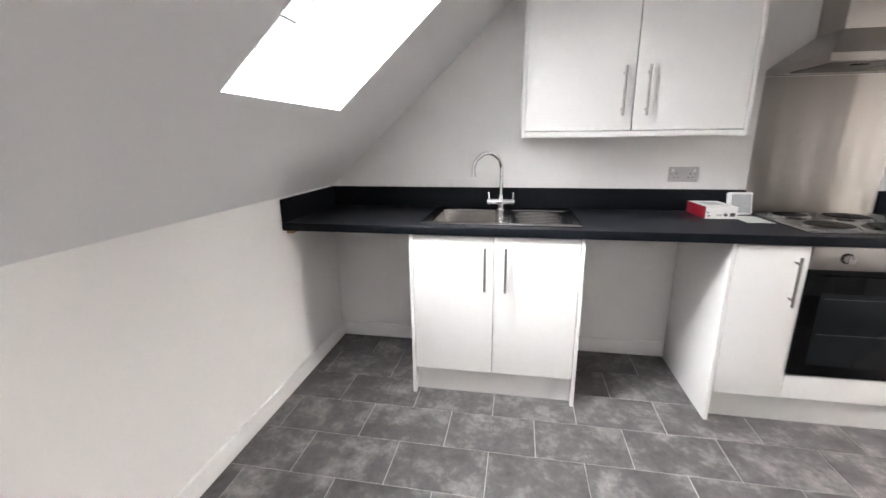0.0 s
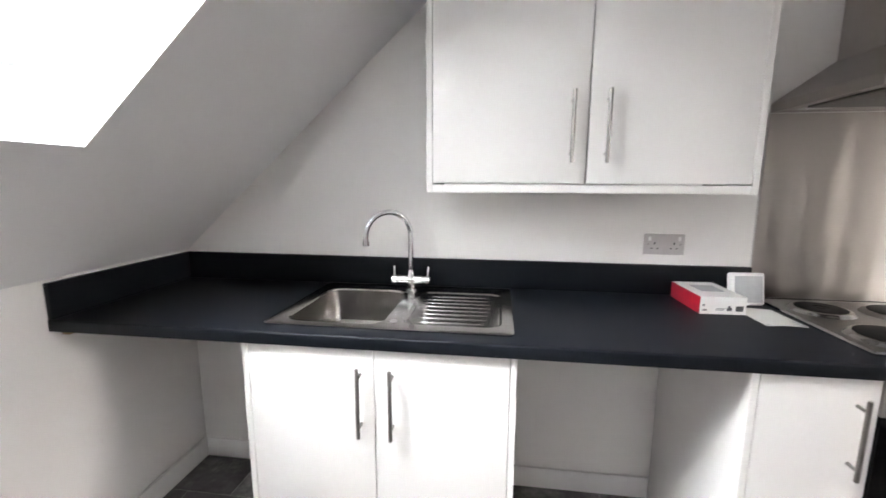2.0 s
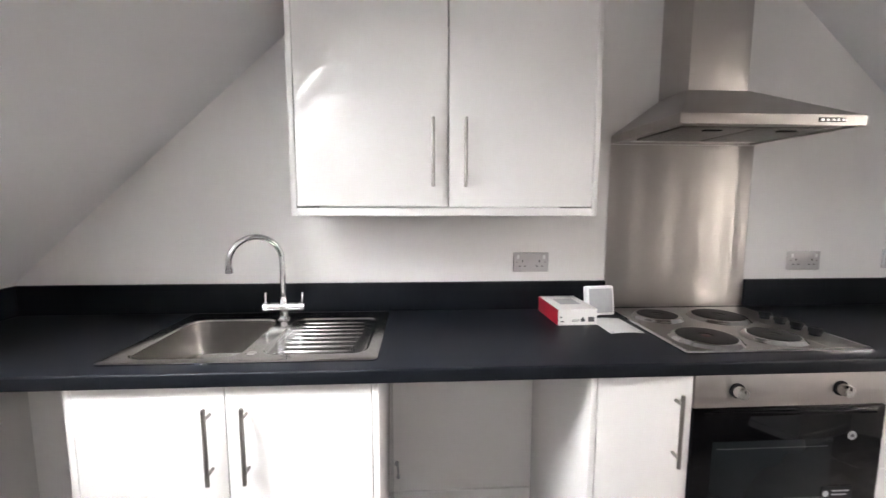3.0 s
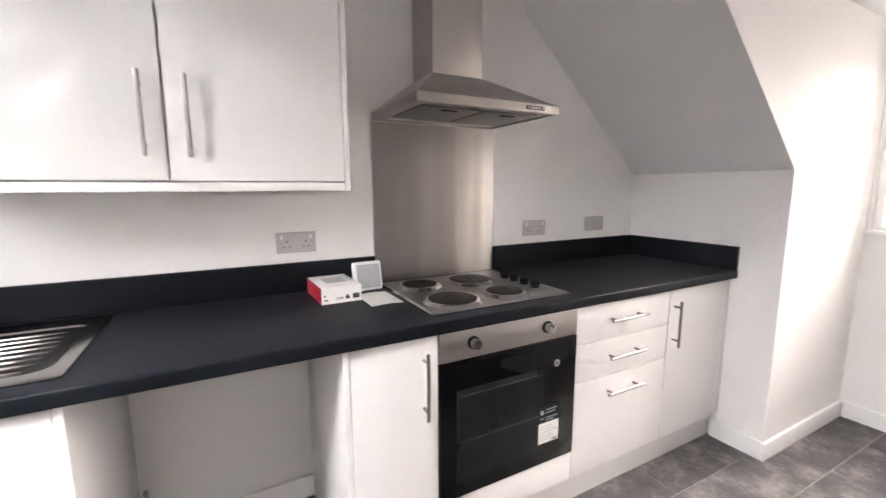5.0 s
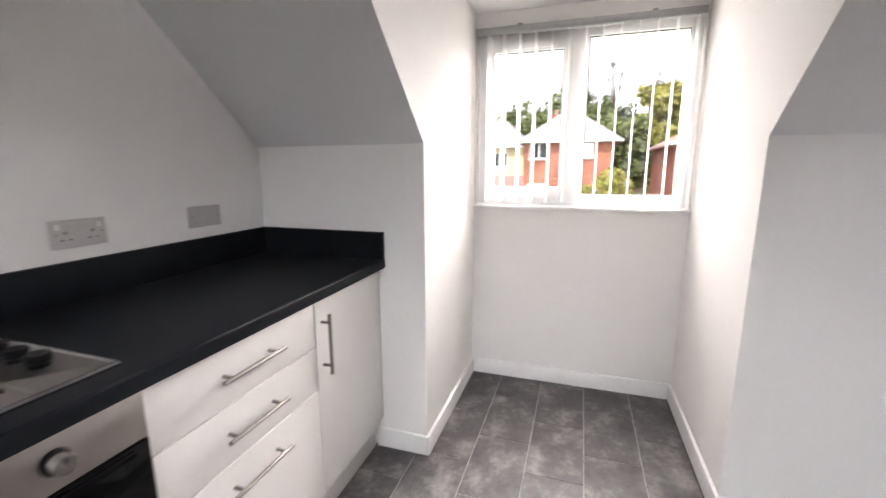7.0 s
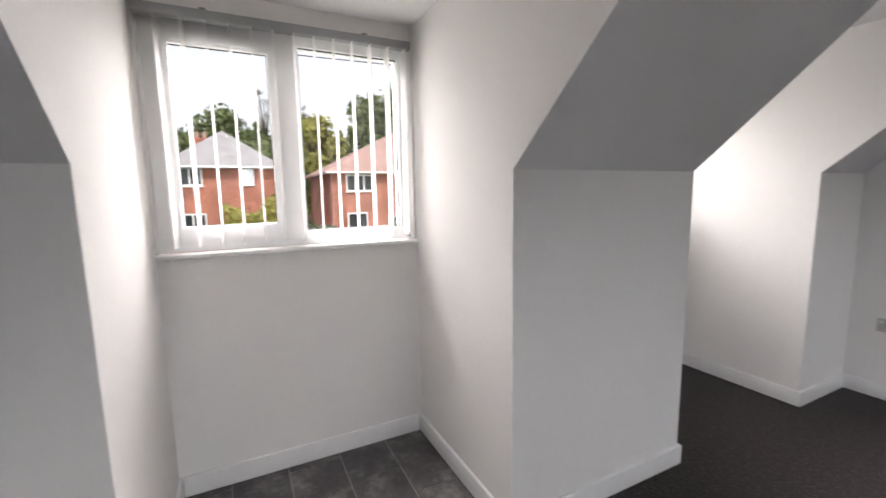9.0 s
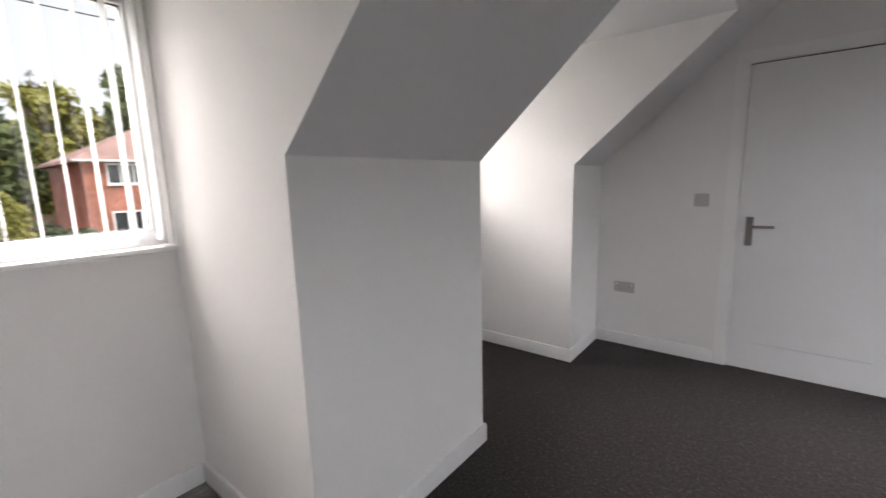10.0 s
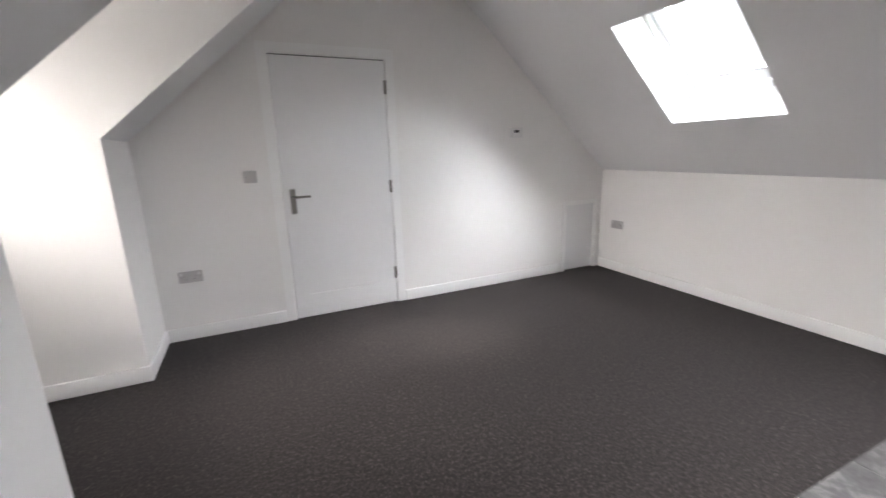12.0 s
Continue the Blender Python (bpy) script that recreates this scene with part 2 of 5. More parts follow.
STEEL_X = brushed("brushed_steel_level", (0.47, 0.44, 0.415), 0.3, "x", 0.03)
SPLASH = anisotropic_steel("brushed_steel_splash", (0.53, 0.497, 0.467), 0.36)
SINK = brushed("sink_steel", (0.46, 0.44, 0.42), 0.22, "x", 0.012)
POLISH = brushed("polished_sink_steel", (0.37, 0.358, 0.347), 0.17, "x", 0.006)
HOBSTEEL = brushed("hob_steel", (0.36, 0.34, 0.32), 0.3, "x", 0.02)
NICKEL = material("brushed_nickel", (0.27, 0.255, 0.24), 0.34, metal=1.0, mottle=0.03, mottle_scale=20)
FILTER = material("filter_mesh", (0.2, 0.19, 0.18), 0.45, metal=1.0, mottle=0.1, mottle_scale=120, bump=0.4, bump_scale=500)
CHROME = material("chrome", (0.60, 0.60, 0.61), 0.07, metal=1.0)
CASTIRON = material("hotplate_iron", (0.010, 0.009, 0.009), 0.55, spec=0.22, mottle=0.2, mottle_scale=25, bump=0.1, bump_scale=250)
BLACKG = material("black_oven_glass", (0.002, 0.002, 0.0025), 0.05, spec=0.2)
INNERG = material("oven_window_glass", (0.008, 0.010, 0.011), 0.06, spec=0.22, mottle=0.25, mottle_scale=5)
BLACKP = material("black_plastic", (0.006, 0.006, 0.007), 0.45, spec=0.12)
KNOBM = material("satin_knob", (0.58, 0.565, 0.55), 0.22, metal=1.0, mottle=0.03, mottle_scale=30)
GREYP = material("grey_plastic", (0.36, 0.37, 0.38), 0.5, mottle=0.05, mottle_scale=40, bump=0.15, bump_scale=600)
DARKGREY = material("grey_rubber", (0.10, 0.10, 0.105), 0.6)
ALU = material("grey_rail", (0.36, 0.36, 0.37), 0.4, metal=0.4, mottle=0.04, mottle_scale=20)
FAINT = material("faint_steel", (0.10, 0.105, 0.11), 0.4, metal=0.6)
WHITEP = material("white_plastic", (0.75, 0.75, 0.74), 0.4)
SOCKET = material("satin_socket_plate", (0.49, 0.473, 0.468), 0.4, metal=0.25, mottle=0.03, mottle_scale=30)
SLOT = material("socket_slot", (0.02, 0.02, 0.02), 0.6)
CARD = material("white_card", (0.74, 0.73, 0.71), 0.6, mottle=0.02, mottle_scale=15)
DULLRED = material("dull_red_dot", (0.05, 0.012, 0.01), 0.6)
RED = material("red_card", (0.30, 0.008, 0.022), 0.5, mottle=0.03, mottle_scale=12)
PRINT = material("dark_print", (0.05, 0.05, 0.055), 0.6)
GROUT = material("vinyl_joint", (0.37, 0.355, 0.34), 0.6, mottle=0.15, mottle_scale=14)
TILE, CARPET, PANE, FABRIC = tile_material(), carpet_material(), pane_material(), fabric_material()
BRICK = material("red_brick", (0.43, 0.17, 0.115), 0.85, mottle=0.3, mottle_scale=0.9, grain=0.35, grain_scale=7)
YELLOWR = material("cream_render", (0.74, 0.66, 0.44), 0.85, mottle=0.08)
PINKR = material("pink_render", (0.55, 0.30, 0.27), 0.85, mottle=0.08)
ROOFG = material("grey_slate", (0.36, 0.34, 0.35), 0.8, mottle=0.15, mottle_scale=1.5, grain=0.12, grain_scale=12)
ROOFR = material("red_roof_tile", (0.42, 0.26, 0.23), 0.85, mottle=0.15, mottle_scale=1.5, grain=0.15, grain_scale=12)
GRASS = material("grass", (0.07, 0.10, 0.035), 0.95, mottle=0.3, mottle_scale=0.3, grain=0.3, grain_scale=6)
BARK = material("bark", (0.10, 0.075, 0.055), 0.9, mottle=0.25, mottle_scale=8)
LEAF = material("leaf_green", (0.15, 0.185, 0.075), 0.75, mottle=0.4, mottle_scale=0.9, grain=0.25, grain_scale=6)
LEAFD = material("leaf_dark", (0.10, 0.13, 0.07), 0.75, mottle=0.4, mottle_scale=0.9, grain=0.25, grain_scale=6)
LEAFY = material("leaf_yellow", (0.30, 0.29, 0.07), 0.75, mottle=0.35, mottle_scale=0.9, grain=0.25, grain_scale=6)
DARKPANE = material("far_pane", (0.03, 0.035, 0.04), 0.1, spec=0.6)
TARMAC = material("tarmac", (0.055, 0.055, 0.058), 0.9, mottle=0.2, mottle_scale=1)
FENCE = material("weathered_fence", (0.16, 0.11, 0.08), 0.9, mottle=0.25, mottle_scale=3)


# ---- mesh helpers ----
def add_box(bm, x0, y0, z0, x1, y1, z1, bevel=0.0, seg=2):
    m = Matrix.LocRotScale(((x0 + x1) / 2, (y0 + y1) / 2, (z0 + z1) / 2), None, (abs(x1 - x0), abs(y1 - y0), abs(z1 - z0)))
    r = bmesh.ops.create_cube(bm, size=1.0, matrix=m)
    if bevel:
        es = {e for v in r["verts"] for e in v.link_edges}
        bmesh.ops.bevel(bm, geom=list(es), offset=bevel, segments=seg, profile=0.6, affect="EDGES", clamp_overlap=True)
    return bm


def box(x0, y0, z0, x1, y1, z1, bevel=0.0, seg=2):
    return add_box(bmesh.new(), x0, y0, z0, x1, y1, z1, bevel, seg)


def add_rod(bm, p0, p1, r0, r1=None, seg=16, bevel=0.0):
    p0, p1 = Vector(p0), Vector(p1)
    d = p1 - p0
    m = Matrix.Translation((p0 + p1) / 2) @ d.to_track_quat("Z", "Y").to_matrix().to_4x4()
    r = bmesh.ops.create_cone(bm, cap_ends=True, segments=seg, radius1=r0, radius2=r0 if r1 is None else r1, depth=d.length, matrix=m)
    if bevel:
        caps = [f for f in {f for v in r["verts"] for f in v.link_faces} if len(f.verts) > 4]
        bmesh.ops.bevel(bm, geom=list({e for f in caps for e in f.edges}), offset=bevel, segments=2, affect="EDGES")
    return bm


def rod(p0, p1, r0, r1=None, seg=16, bevel=0.0):
    return add_rod(bmesh.new(), p0, p1, r0, r1, seg, bevel)


def add_lathe(bm, cx, cy, profile, seg=32):
    """A turned shape round an upright axis: profile rows of radius, height."""
    rings = []
    for r, z in profile:
        if r < 1e-5:
            rings.append([bm.verts.new((cx, cy, z))])
        else:
            rings.append([bm.verts.new((cx + r * math.cos(2 * math.pi * k / seg), cy + r * math.sin(2 * math.pi * k / seg), z)) for k in range(seg)])
    for a, b in zip(rings, rings[1:]):
        for k in range(seg):
            n = (k + 1) % seg
            if len(a) == 1:
                bm.faces.new((a[0], b[k], b[n]))
            elif len(b) == 1:
                bm.faces.new((a[k], a[n], b[0]))
            else:
                bm.faces.new((a[k], a[n], b[n], b[k]))
    return bm


def add_tube(bm, path, radius, seg=16):
    pts = [Vector(p) for p in path]
    rings, side = [], None
    for i, p in enumerate(pts):
        t = (pts[min(i + 1, len(pts) - 1)] - pts[max(i - 1, 0)]).normalized()
        if side is None:
            side = t.orthogonal().normalized()
        side = (side - t * side.dot(t)).normalized()
        up = t.cross(side)
        rings.append([bm.verts.new(p + radius * (math.cos(2 * math.pi * k / seg) * side + math.sin(2 * math.pi * k / seg) * up)) for k in range(seg)])
    for a, b in zip(rings, rings[1:]):
        for k in range(seg):
            n = (k + 1) % seg
            bm.faces.new((a[k], a[n], b[n], b[k]))
    bm.faces.new(rings[0][::-1])
    bm.faces.new(rings[-1])
    return bm


def plate(us, vs, holes, thick, place):
    """A solid sheet of grid cells with some cells left out; place(u, v, w) gives the world point."""
    bm, made = bmesh.new(), {}

    def vert(i, j, k):
        key = (i, j, k)
        if key not in made:
            made[key] = bm.verts.new(place(us[i], vs[j], thick * k))
        return made[key]

    cells = {(i, j) for i in range(len(us) - 1) for j in range(len(vs) - 1)} - set(holes)
    for i, j in cells:
        bm.faces.new([vert(i, j, 0), vert(i + 1, j, 0), vert(i + 1, j + 1, 0), vert(i, j + 1, 0)])
        bm.faces.new([vert(i, j + 1, 1), vert(i + 1, j + 1, 1), vert(i + 1, j, 1), vert(i, j, 1)])
        for (di, dj), (a, b) in {(-1, 0): ((0, 0), (0, 1)), (1, 0): ((1, 0), (1, 1)), (0, -1): ((0, 0), (1, 0)), (0, 1): ((0, 1), (1, 1))}.items():
            if (i + di, j + dj) not in cells:
                p, q = (i + a[0], j + a[1]), (i + b[0], j + b[1])
                bm.faces.new([vert(*p, 0), vert(*q, 0), vert(*q, 1), vert(*p, 1)])
    return bm


def prism_y(outline, y0, y1):
    """An outline in x and z, drawn out along y."""
    bm = bmesh.new()
    a, b = [bm.verts.new((x, y0, z)) for x, z in outline], [bm.verts.new((x, y1, z)) for x, z in outline]
    bm.faces.new(a)
    bm.faces.new(b[::-1])
    for i in range(len(a)):
        j = (i + 1) % len(a)
        bm.faces.new((a[i], b[i], b[j], a[j]))
    return bm


def mesh_of(name, bm, mat, smooth=True):
    bmesh.ops.recalc_face_normals(bm, faces=bm.faces)
    me = bpy.data.meshes.new(name)
    bm.to_mesh(me)
    bm.free()
    me.materials.append(mat)
    if smooth:
        me.shade_smooth()
        me.set_sharp_from_angle(angle=radians(32))
    return me


def structure(name, bm, mat, label, category):
    return tagged(new(name, mesh_of(name, bm, mat)), label, category, "", "structure")


def thing(name, at, label, category, group="", kind=""):
    ob = new(name)
    ob.empty_display_size = 0.05
    ob.location = at
    return tagged(ob, label, category, group, kind)


def part(name, bm, mat, parent, label="", smooth=True):
    """One mesh, built in world places, under a thing or under a part."""
    ob = new(name, mesh_of(name, bm, mat, smooth))
    ob.parent = parent
    if parent.parent is None and parent.data is None:
        ob.matrix_parent_inverse = Matrix.Translation(-Vector(parent.location))
    return tagged(ob, label)


# ---- walls, slopes, ceilings, floors ----
def build_shell():
    t = 0.12
    ro = Vector((SA, CA)) * t                                  # slope thickness, outwards
    roof = [(XR + ro.x, ZR + ro.y), (XR - (ZC - ZR) / PITCH + ro.x, ZC + ro.y), (XL + (ZC - ZL) / PITCH - ro.x, ZC + ro.y), (XL - ro.x, ZL + ro.y)]
    structure("wall_kitchen", prism_y([(XL - t, -0.06), (XR + t, -0.06), (XR + t, ZR + 0.02)] + roof + [(XL - t, ZL + 0.02)], YB, YB + t), WALL,
              "white painted gable wall behind the kitchen units", "wall")
    dx0, dx1, dz = 3.085, 3.95, 1.995
    hx0, hx1, hz = 0.815, 1.29, 0.742
    structure("wall_door", prism_y([(XL - t, -0.06), (hx0, -0.06), (hx0, hz), (hx1, hz), (hx1, -0.06), (dx0, -0.06), (dx0, dz), (dx1, dz), (dx1, -0.06),
                                    (XR + t, -0.06), (XR + t, ZR + 0.02)] + roof + [(XL - t, ZL + 0.02)], YD, YD - t), WALL,
              "white painted gable wall with a door and a low hatch", "wall")
    structure("wall_knee_left", prism_y([(XL, -0.06), (XL - t, -0.06), (XL - t, ZL + 0.02), (XL - ro.x, ZL + ro.y), (XL, ZL)], YD, YB), WALL,
              "low white knee wall below the sloped ceiling", "wall")
    knee = [(XR, -0.06), (XR + t, -0.06), (XR + t, ZR + 0.02), (XR + ro.x, ZR + ro.y), (XR, ZR)]
    for name, y0, y1 in (("wall_knee_kitchen", D1[1] + 0.1, YB), ("wall_knee_pier", D2[1] + 0.1, D1[0] - 0.1), ("wall_knee_corner", YD, D2[0] - 0.1)):
        structure(name, prism_y(knee, y0, y1), WALL, "white knee wall beside a dormer", "wall")
    cheek = [(XR, -0.06), (XW, -0.06), (XW, ZDC), (XR + ro.x - (ZDC - ZR - ro.y) / PITCH, ZDC), (XR + ro.x, ZR + ro.y), (XR, ZR)]
    for n, (y0, y1) in enumerate((D1, D2)):
        structure("wall_cheek_%d" % (2 * n + 1), prism_y(cheek, y0, y0 - 0.1), WALL, "white dormer cheek wall", "wall")
        structure("wall_cheek_%d" % (2 * n + 2), prism_y(cheek, y1, y1 + 0.1), WALL, "white dormer cheek wall", "wall")
        structure("wall_dormer_front_%d" % (n + 1), plate([y0 - 0.1, y0 + 0.012, y1 - 0.012, y1 + 0.1], [-0.06, 1.066, 2.062, ZDC + 0.1], {(1, 1)}, 0.13,
                                                         lambda u, v, w: (XW + w, u, v)), WALL, "white dormer front wall below a window", "wall")
        structure("ceiling_dormer_%d" % (n + 1), box(XR - (ZDC - ZR) / PITCH + 0.004, y0 - 0.1, ZDC, XW, y1 + 0.1, ZDC + 0.1), CEIL, "flat white dormer ceiling", "ceiling")
    sl = (ZC - ZL) / SA
    ys = [YD, SK2[0], SK2[1], SK1[0], SK1[1], YB]
    structure("ceiling_slope_left", plate([0, SKS[0], SKS[1], sl], ys, {(1, 1), (1, 3)}, t, left_slope), CEIL,
              "sloped white attic ceiling with two skylight openings", "ceiling")
    sr, sd = (ZC - ZR) / SA, (ZDC - ZR) / SA
    right = structure("ceiling_slope_right", plate([0, sd, sr], [YD, D2[0], D2[1], D1[0], D1[1], YB], {(0, 1), (0, 3)}, t, right_slope), CEIL,
              "sloped white attic ceiling cut by two dormers", "ceiling")
    right.data.materials.append(WALL)                          # its cut edges are part of the dormer cheeks
    for p in right.data.polygons:
        p.material_index = 1 if abs(p.normal.y) > 0.9 else 0
    structure("ceiling_flat", box(XL + (ZC - ZL) / PITCH - 0.05, YD, ZC, XR - (ZC - ZR) / PITCH + 0.05, YB, ZC + 0.1), CEIL, "flat white ceiling strip under the ridge", "ceiling")
    structure("floor_carpet", box(XL - t, YD - t, -0.06, XW + 0.1, YV, 0.0), CARPET, "dark brown-grey fitted loop pile carpet", "carpet")
    structure("house_below", box(XL - t, YD - t, GROUND, XW + 0.13, YB + t, -0.064), BRICK, "brick storey below the attic", "wall")


build_shell()


def baseboard(bits):
    """White skirting boards with a rounded top edge, one per run of wall."""
    h, d = 0.095, 0.016
    for x0, y0, x1, y1, nx, ny in bits:
        bm = bmesh.new()
        add_box(bm, min(x0, x1, x0 + nx * d, x1 + nx * d), min(y0, y1, y0 + ny * d, y1 + ny * d), 0.0,
                max(x0, x1, x0 + nx * d, x1 + nx * d), max(y0, y1, y0 + ny * d, y1 + ny * d), h, 0.006)
        structure("baseboard", bm, GLOSSW, "white painted skirting board along the wall", "skirting")


b16 = 0.016
baseboard([
    (XL, YD + b16, XL, YB, 1, 0), (XL + b16, YB, 4.2, YB, 0, -1),
    (XR, D1[1] - 0.0, XR, 2.64, -1, 0), (XR - b16, D1[1], XW, D1[1], 0, -1), (XW, D1[0] + b16, XW, D1[1] - b16, -1, 0), (XR - b16, D1[0], XW, D1[0], 0, 1),
    (XR, D2[1], XR, D1[0], -1, 0), (XR - b16, D2[1], XW, D2[1], 0, -1), (XW, D2[0] + b16, XW, D2[1] - b16, -1, 0), (XR - b16, D2[0], XW, D2[0], 0, 1),
    (XR, YD + b16, XR, D2[0], -1, 0), (4.018, YD, XR, YD, 0, 1), (1.335, YD, 3.017, YD, 0, 1),
])


# ---- windows and skylights ----
def build_window(n, y0, y1):
    x0, x1, z0, z1 = 5.745, 5.815, 1.088, 2.06
    ya, yb = y0 + 0.014, y1 - 0.014
    win = thing("window_%d" % n, (5.78, (y0 + y1) / 2, z0), "white plastic double window with one opening casement", "window", "dormer windows", "structure")
    ym = y0 + 0.590                                            # mullion
    fr = plate([ya, ya + 0.052, ym - 0.042, ym + 0.042, yb - 0.05, yb], [z0, z0 + 0.066, z1 - 0.06, z1], {(1, 1), (3, 1)}, x1 - x0, lambda u, v, w: (x0 + w, u, v))
    bmesh.ops.bevel(fr, geom=[e for e in fr.edges if len(e.link_faces) == 2 and e.calc_face_angle(0) > 1], offset=0.004, segments=2, affect="EDGES")
    part("window_frame", fr, UPVC, win)
    s0, s1, t0, t1 = ym + 0.034, yb - 0.042, z0 + 0.054, z1 - 0.057
    sash = plate([s0, s0 + 0.056, s1 - 0.056, s1], [t0, t0 + 0.056, t1 - 0.056, t1], {(1, 1)}, 0.045, lambda u, v, w: (x0 - 0.014 + w, u, v))
    bmesh.ops.bevel(sash, geom=[e for e in sash.edges if len(e.link_faces) == 2 and e.calc_face_angle(0) > 1], offset=0.007, segments=3, affect="EDGES")
    sash = part("casement", sash, UPVC, win)
    p = part("pane", box(x0 + 0.02, s0 + 0.05, t0 + 0.05, x0 + 0.024, s1 - 0.05, t1 - 0.05), PANE, sash)
    p.visible_shadow = False
    q = part("pane", box(x0 + 0.03, ya + 0.045, z0 + 0.055, x0 + 0.034, ym - 0.035, z1 - 0.05), PANE, win)
    q.visible_shadow = False
    gk = bmesh.new()
    for a, b, c, d in ((s0 + 0.055, s0 + 0.059, t0 + 0.055, t1 - 0.055), (s1 - 0.059, s1 - 0.055, t0 + 0.055, t1 - 0.055)):
        add_box(gk, x0 + 0.012, a, c, x0 + 0.019, b, d)
    for c in (t0 + 0.055, t1 - 0.059):
        add_box(gk, x0 + 0.012, s0 + 0.06, c, x0 + 0.019, s1 - 0.06, c + 0.004)
    part("gasket", gk, BLACKP, sash, "thin black rubber gasket")
    gk = bmesh.new()
    for c in (z0 + 0.066, z1 - 0.064):
        add_box(gk, x0 + 0.02, ya + 0.056, c, x0 + 0.029, ym - 0.046, c + 0.004)
    for a in (ya + 0.052, ym - 0.046):
        add_box(gk, x0 + 0.02, a, z0 + 0.066, x0 + 0.029, a + 0.004, z1 - 0.06)
    part("gasket", gk, BLACKP, win, "thin black rubber gasket")
    hd = box(x0 - 0.026, s0 + 0.014, 1.50, x0 - 0.014, s0 + 0.04, 1.565, 0.004)
    add_box(hd, x0 - 0.05, s0 + 0.018, 1.548, x0 - 0.026, s0 + 0.036, 1.562, 0.004)
    add_box(hd, x0 - 0.06, s0 + 0.018, 1.44, x0 - 0.048, s0 + 0.036, 1.565, 0.005)
    part("handle", hd, UPVC, sash)
    vent = box(x0 - 0.028, s0 + 0.09, t1 - 0.046, x0 - 0.0145, s1 - 0.07, t1 - 0.018, 0.005)
    part("trickle_vent", vent, UPVC, sash)
    tagged(structure("window_sill_%d" % n, box(XW - 0.032, y0 + 0.001, 1.067, x0 + 0.002, y1 - 0.001, 1.087, 0.006, 3), GLOSSW, "white painted window board", "window sill"))


build_window(1, *D1)
build_window(2, *D2)


def build_skylight(n, y0, y1):
    s0, s1 = SKS
    sk = thing("skylight_%d" % n, left_slope(s0, (y0 + y1) / 2, 0.2), "white framed roof window in the sloped ceiling", "skylight", "roof windows", "structure")
    # lining between the ceiling and the sash
    lin = plate([s0 - 0.02, s0, s1, s1 + 0.02], [y0 - 0.02, y0, y1, y1 + 0.02], {(1, 1)}, 0.20, lambda u, v, w: left_slope(u, v, w + 0.121))
    part("lining", lin, GLOSSW, sk)
    a, b, c, d = s0 + 0.05, s1 - 0.05, y0 + 0.045, y1 - 0.045
    fr = plate([s0 - 0.02, a, b, s1 + 0.02], [y0 - 0.02, c, d, y1 + 0.02], {(1, 1)}, 0.05, lambda u, v, w: left_slope(u, v, w + 0.25))
    fr = part("window_frame", fr, UPVC, sk)
    sash = plate([a - 0.012, a + 0.085, b - 0.06, b + 0.012], [c - 0.012, c + 0.10, d - 0.10, d + 0.012], {(1, 1)}, 0.05, lambda u, v, w: left_slope(u, v, w + 0.28))
    bmesh.ops.bevel(sash, geom=[e for e in sash.edges if len(e.link_faces) == 2 and e.calc_face_angle(0) > 1], offset=0.006, segments=2, affect="EDGES")
    sash = part("sash", sash, UPVC, sk)
    g = bmesh.new()
    bmesh.ops.create_cube(g, size=1.0)
    for v in g.verts:
        v.co = left_slope((a + b) / 2 + v.co.x * (b - a - 0.1), (c + d) / 2 + v.co.y * (d - c - 0.15), 0.315 + v.co.z * 0.004)
    p = part("pane", g, PANE, sash)
    p.visible_shadow = False
    gk = plate([a + 0.079, a + 0.087, b - 0.064, b - 0.058], [c + 0.097, c + 0.102, d - 0.102, d - 0.097], {(1, 1)}, 0.006, lambda u, v, w: left_slope(u, v, w + 0.2775))
    part("gasket", gk, DARKGREY, sash, "thin grey rubber gasket")
    bar = bmesh.new()
    add_tube(bar, [left_slope(b - 0.02, c + 0.12, 0.235), left_slope(b - 0.03, (c + d) / 2, 0.220), left_slope(b - 0.02, d - 0.12, 0.235)], 0.009, 10)
    part("handle_bar", bar, NICKEL, sash, "slim metal pull bar")


build_skylight(1, *SK1)
build_skylight(2, *SK2)


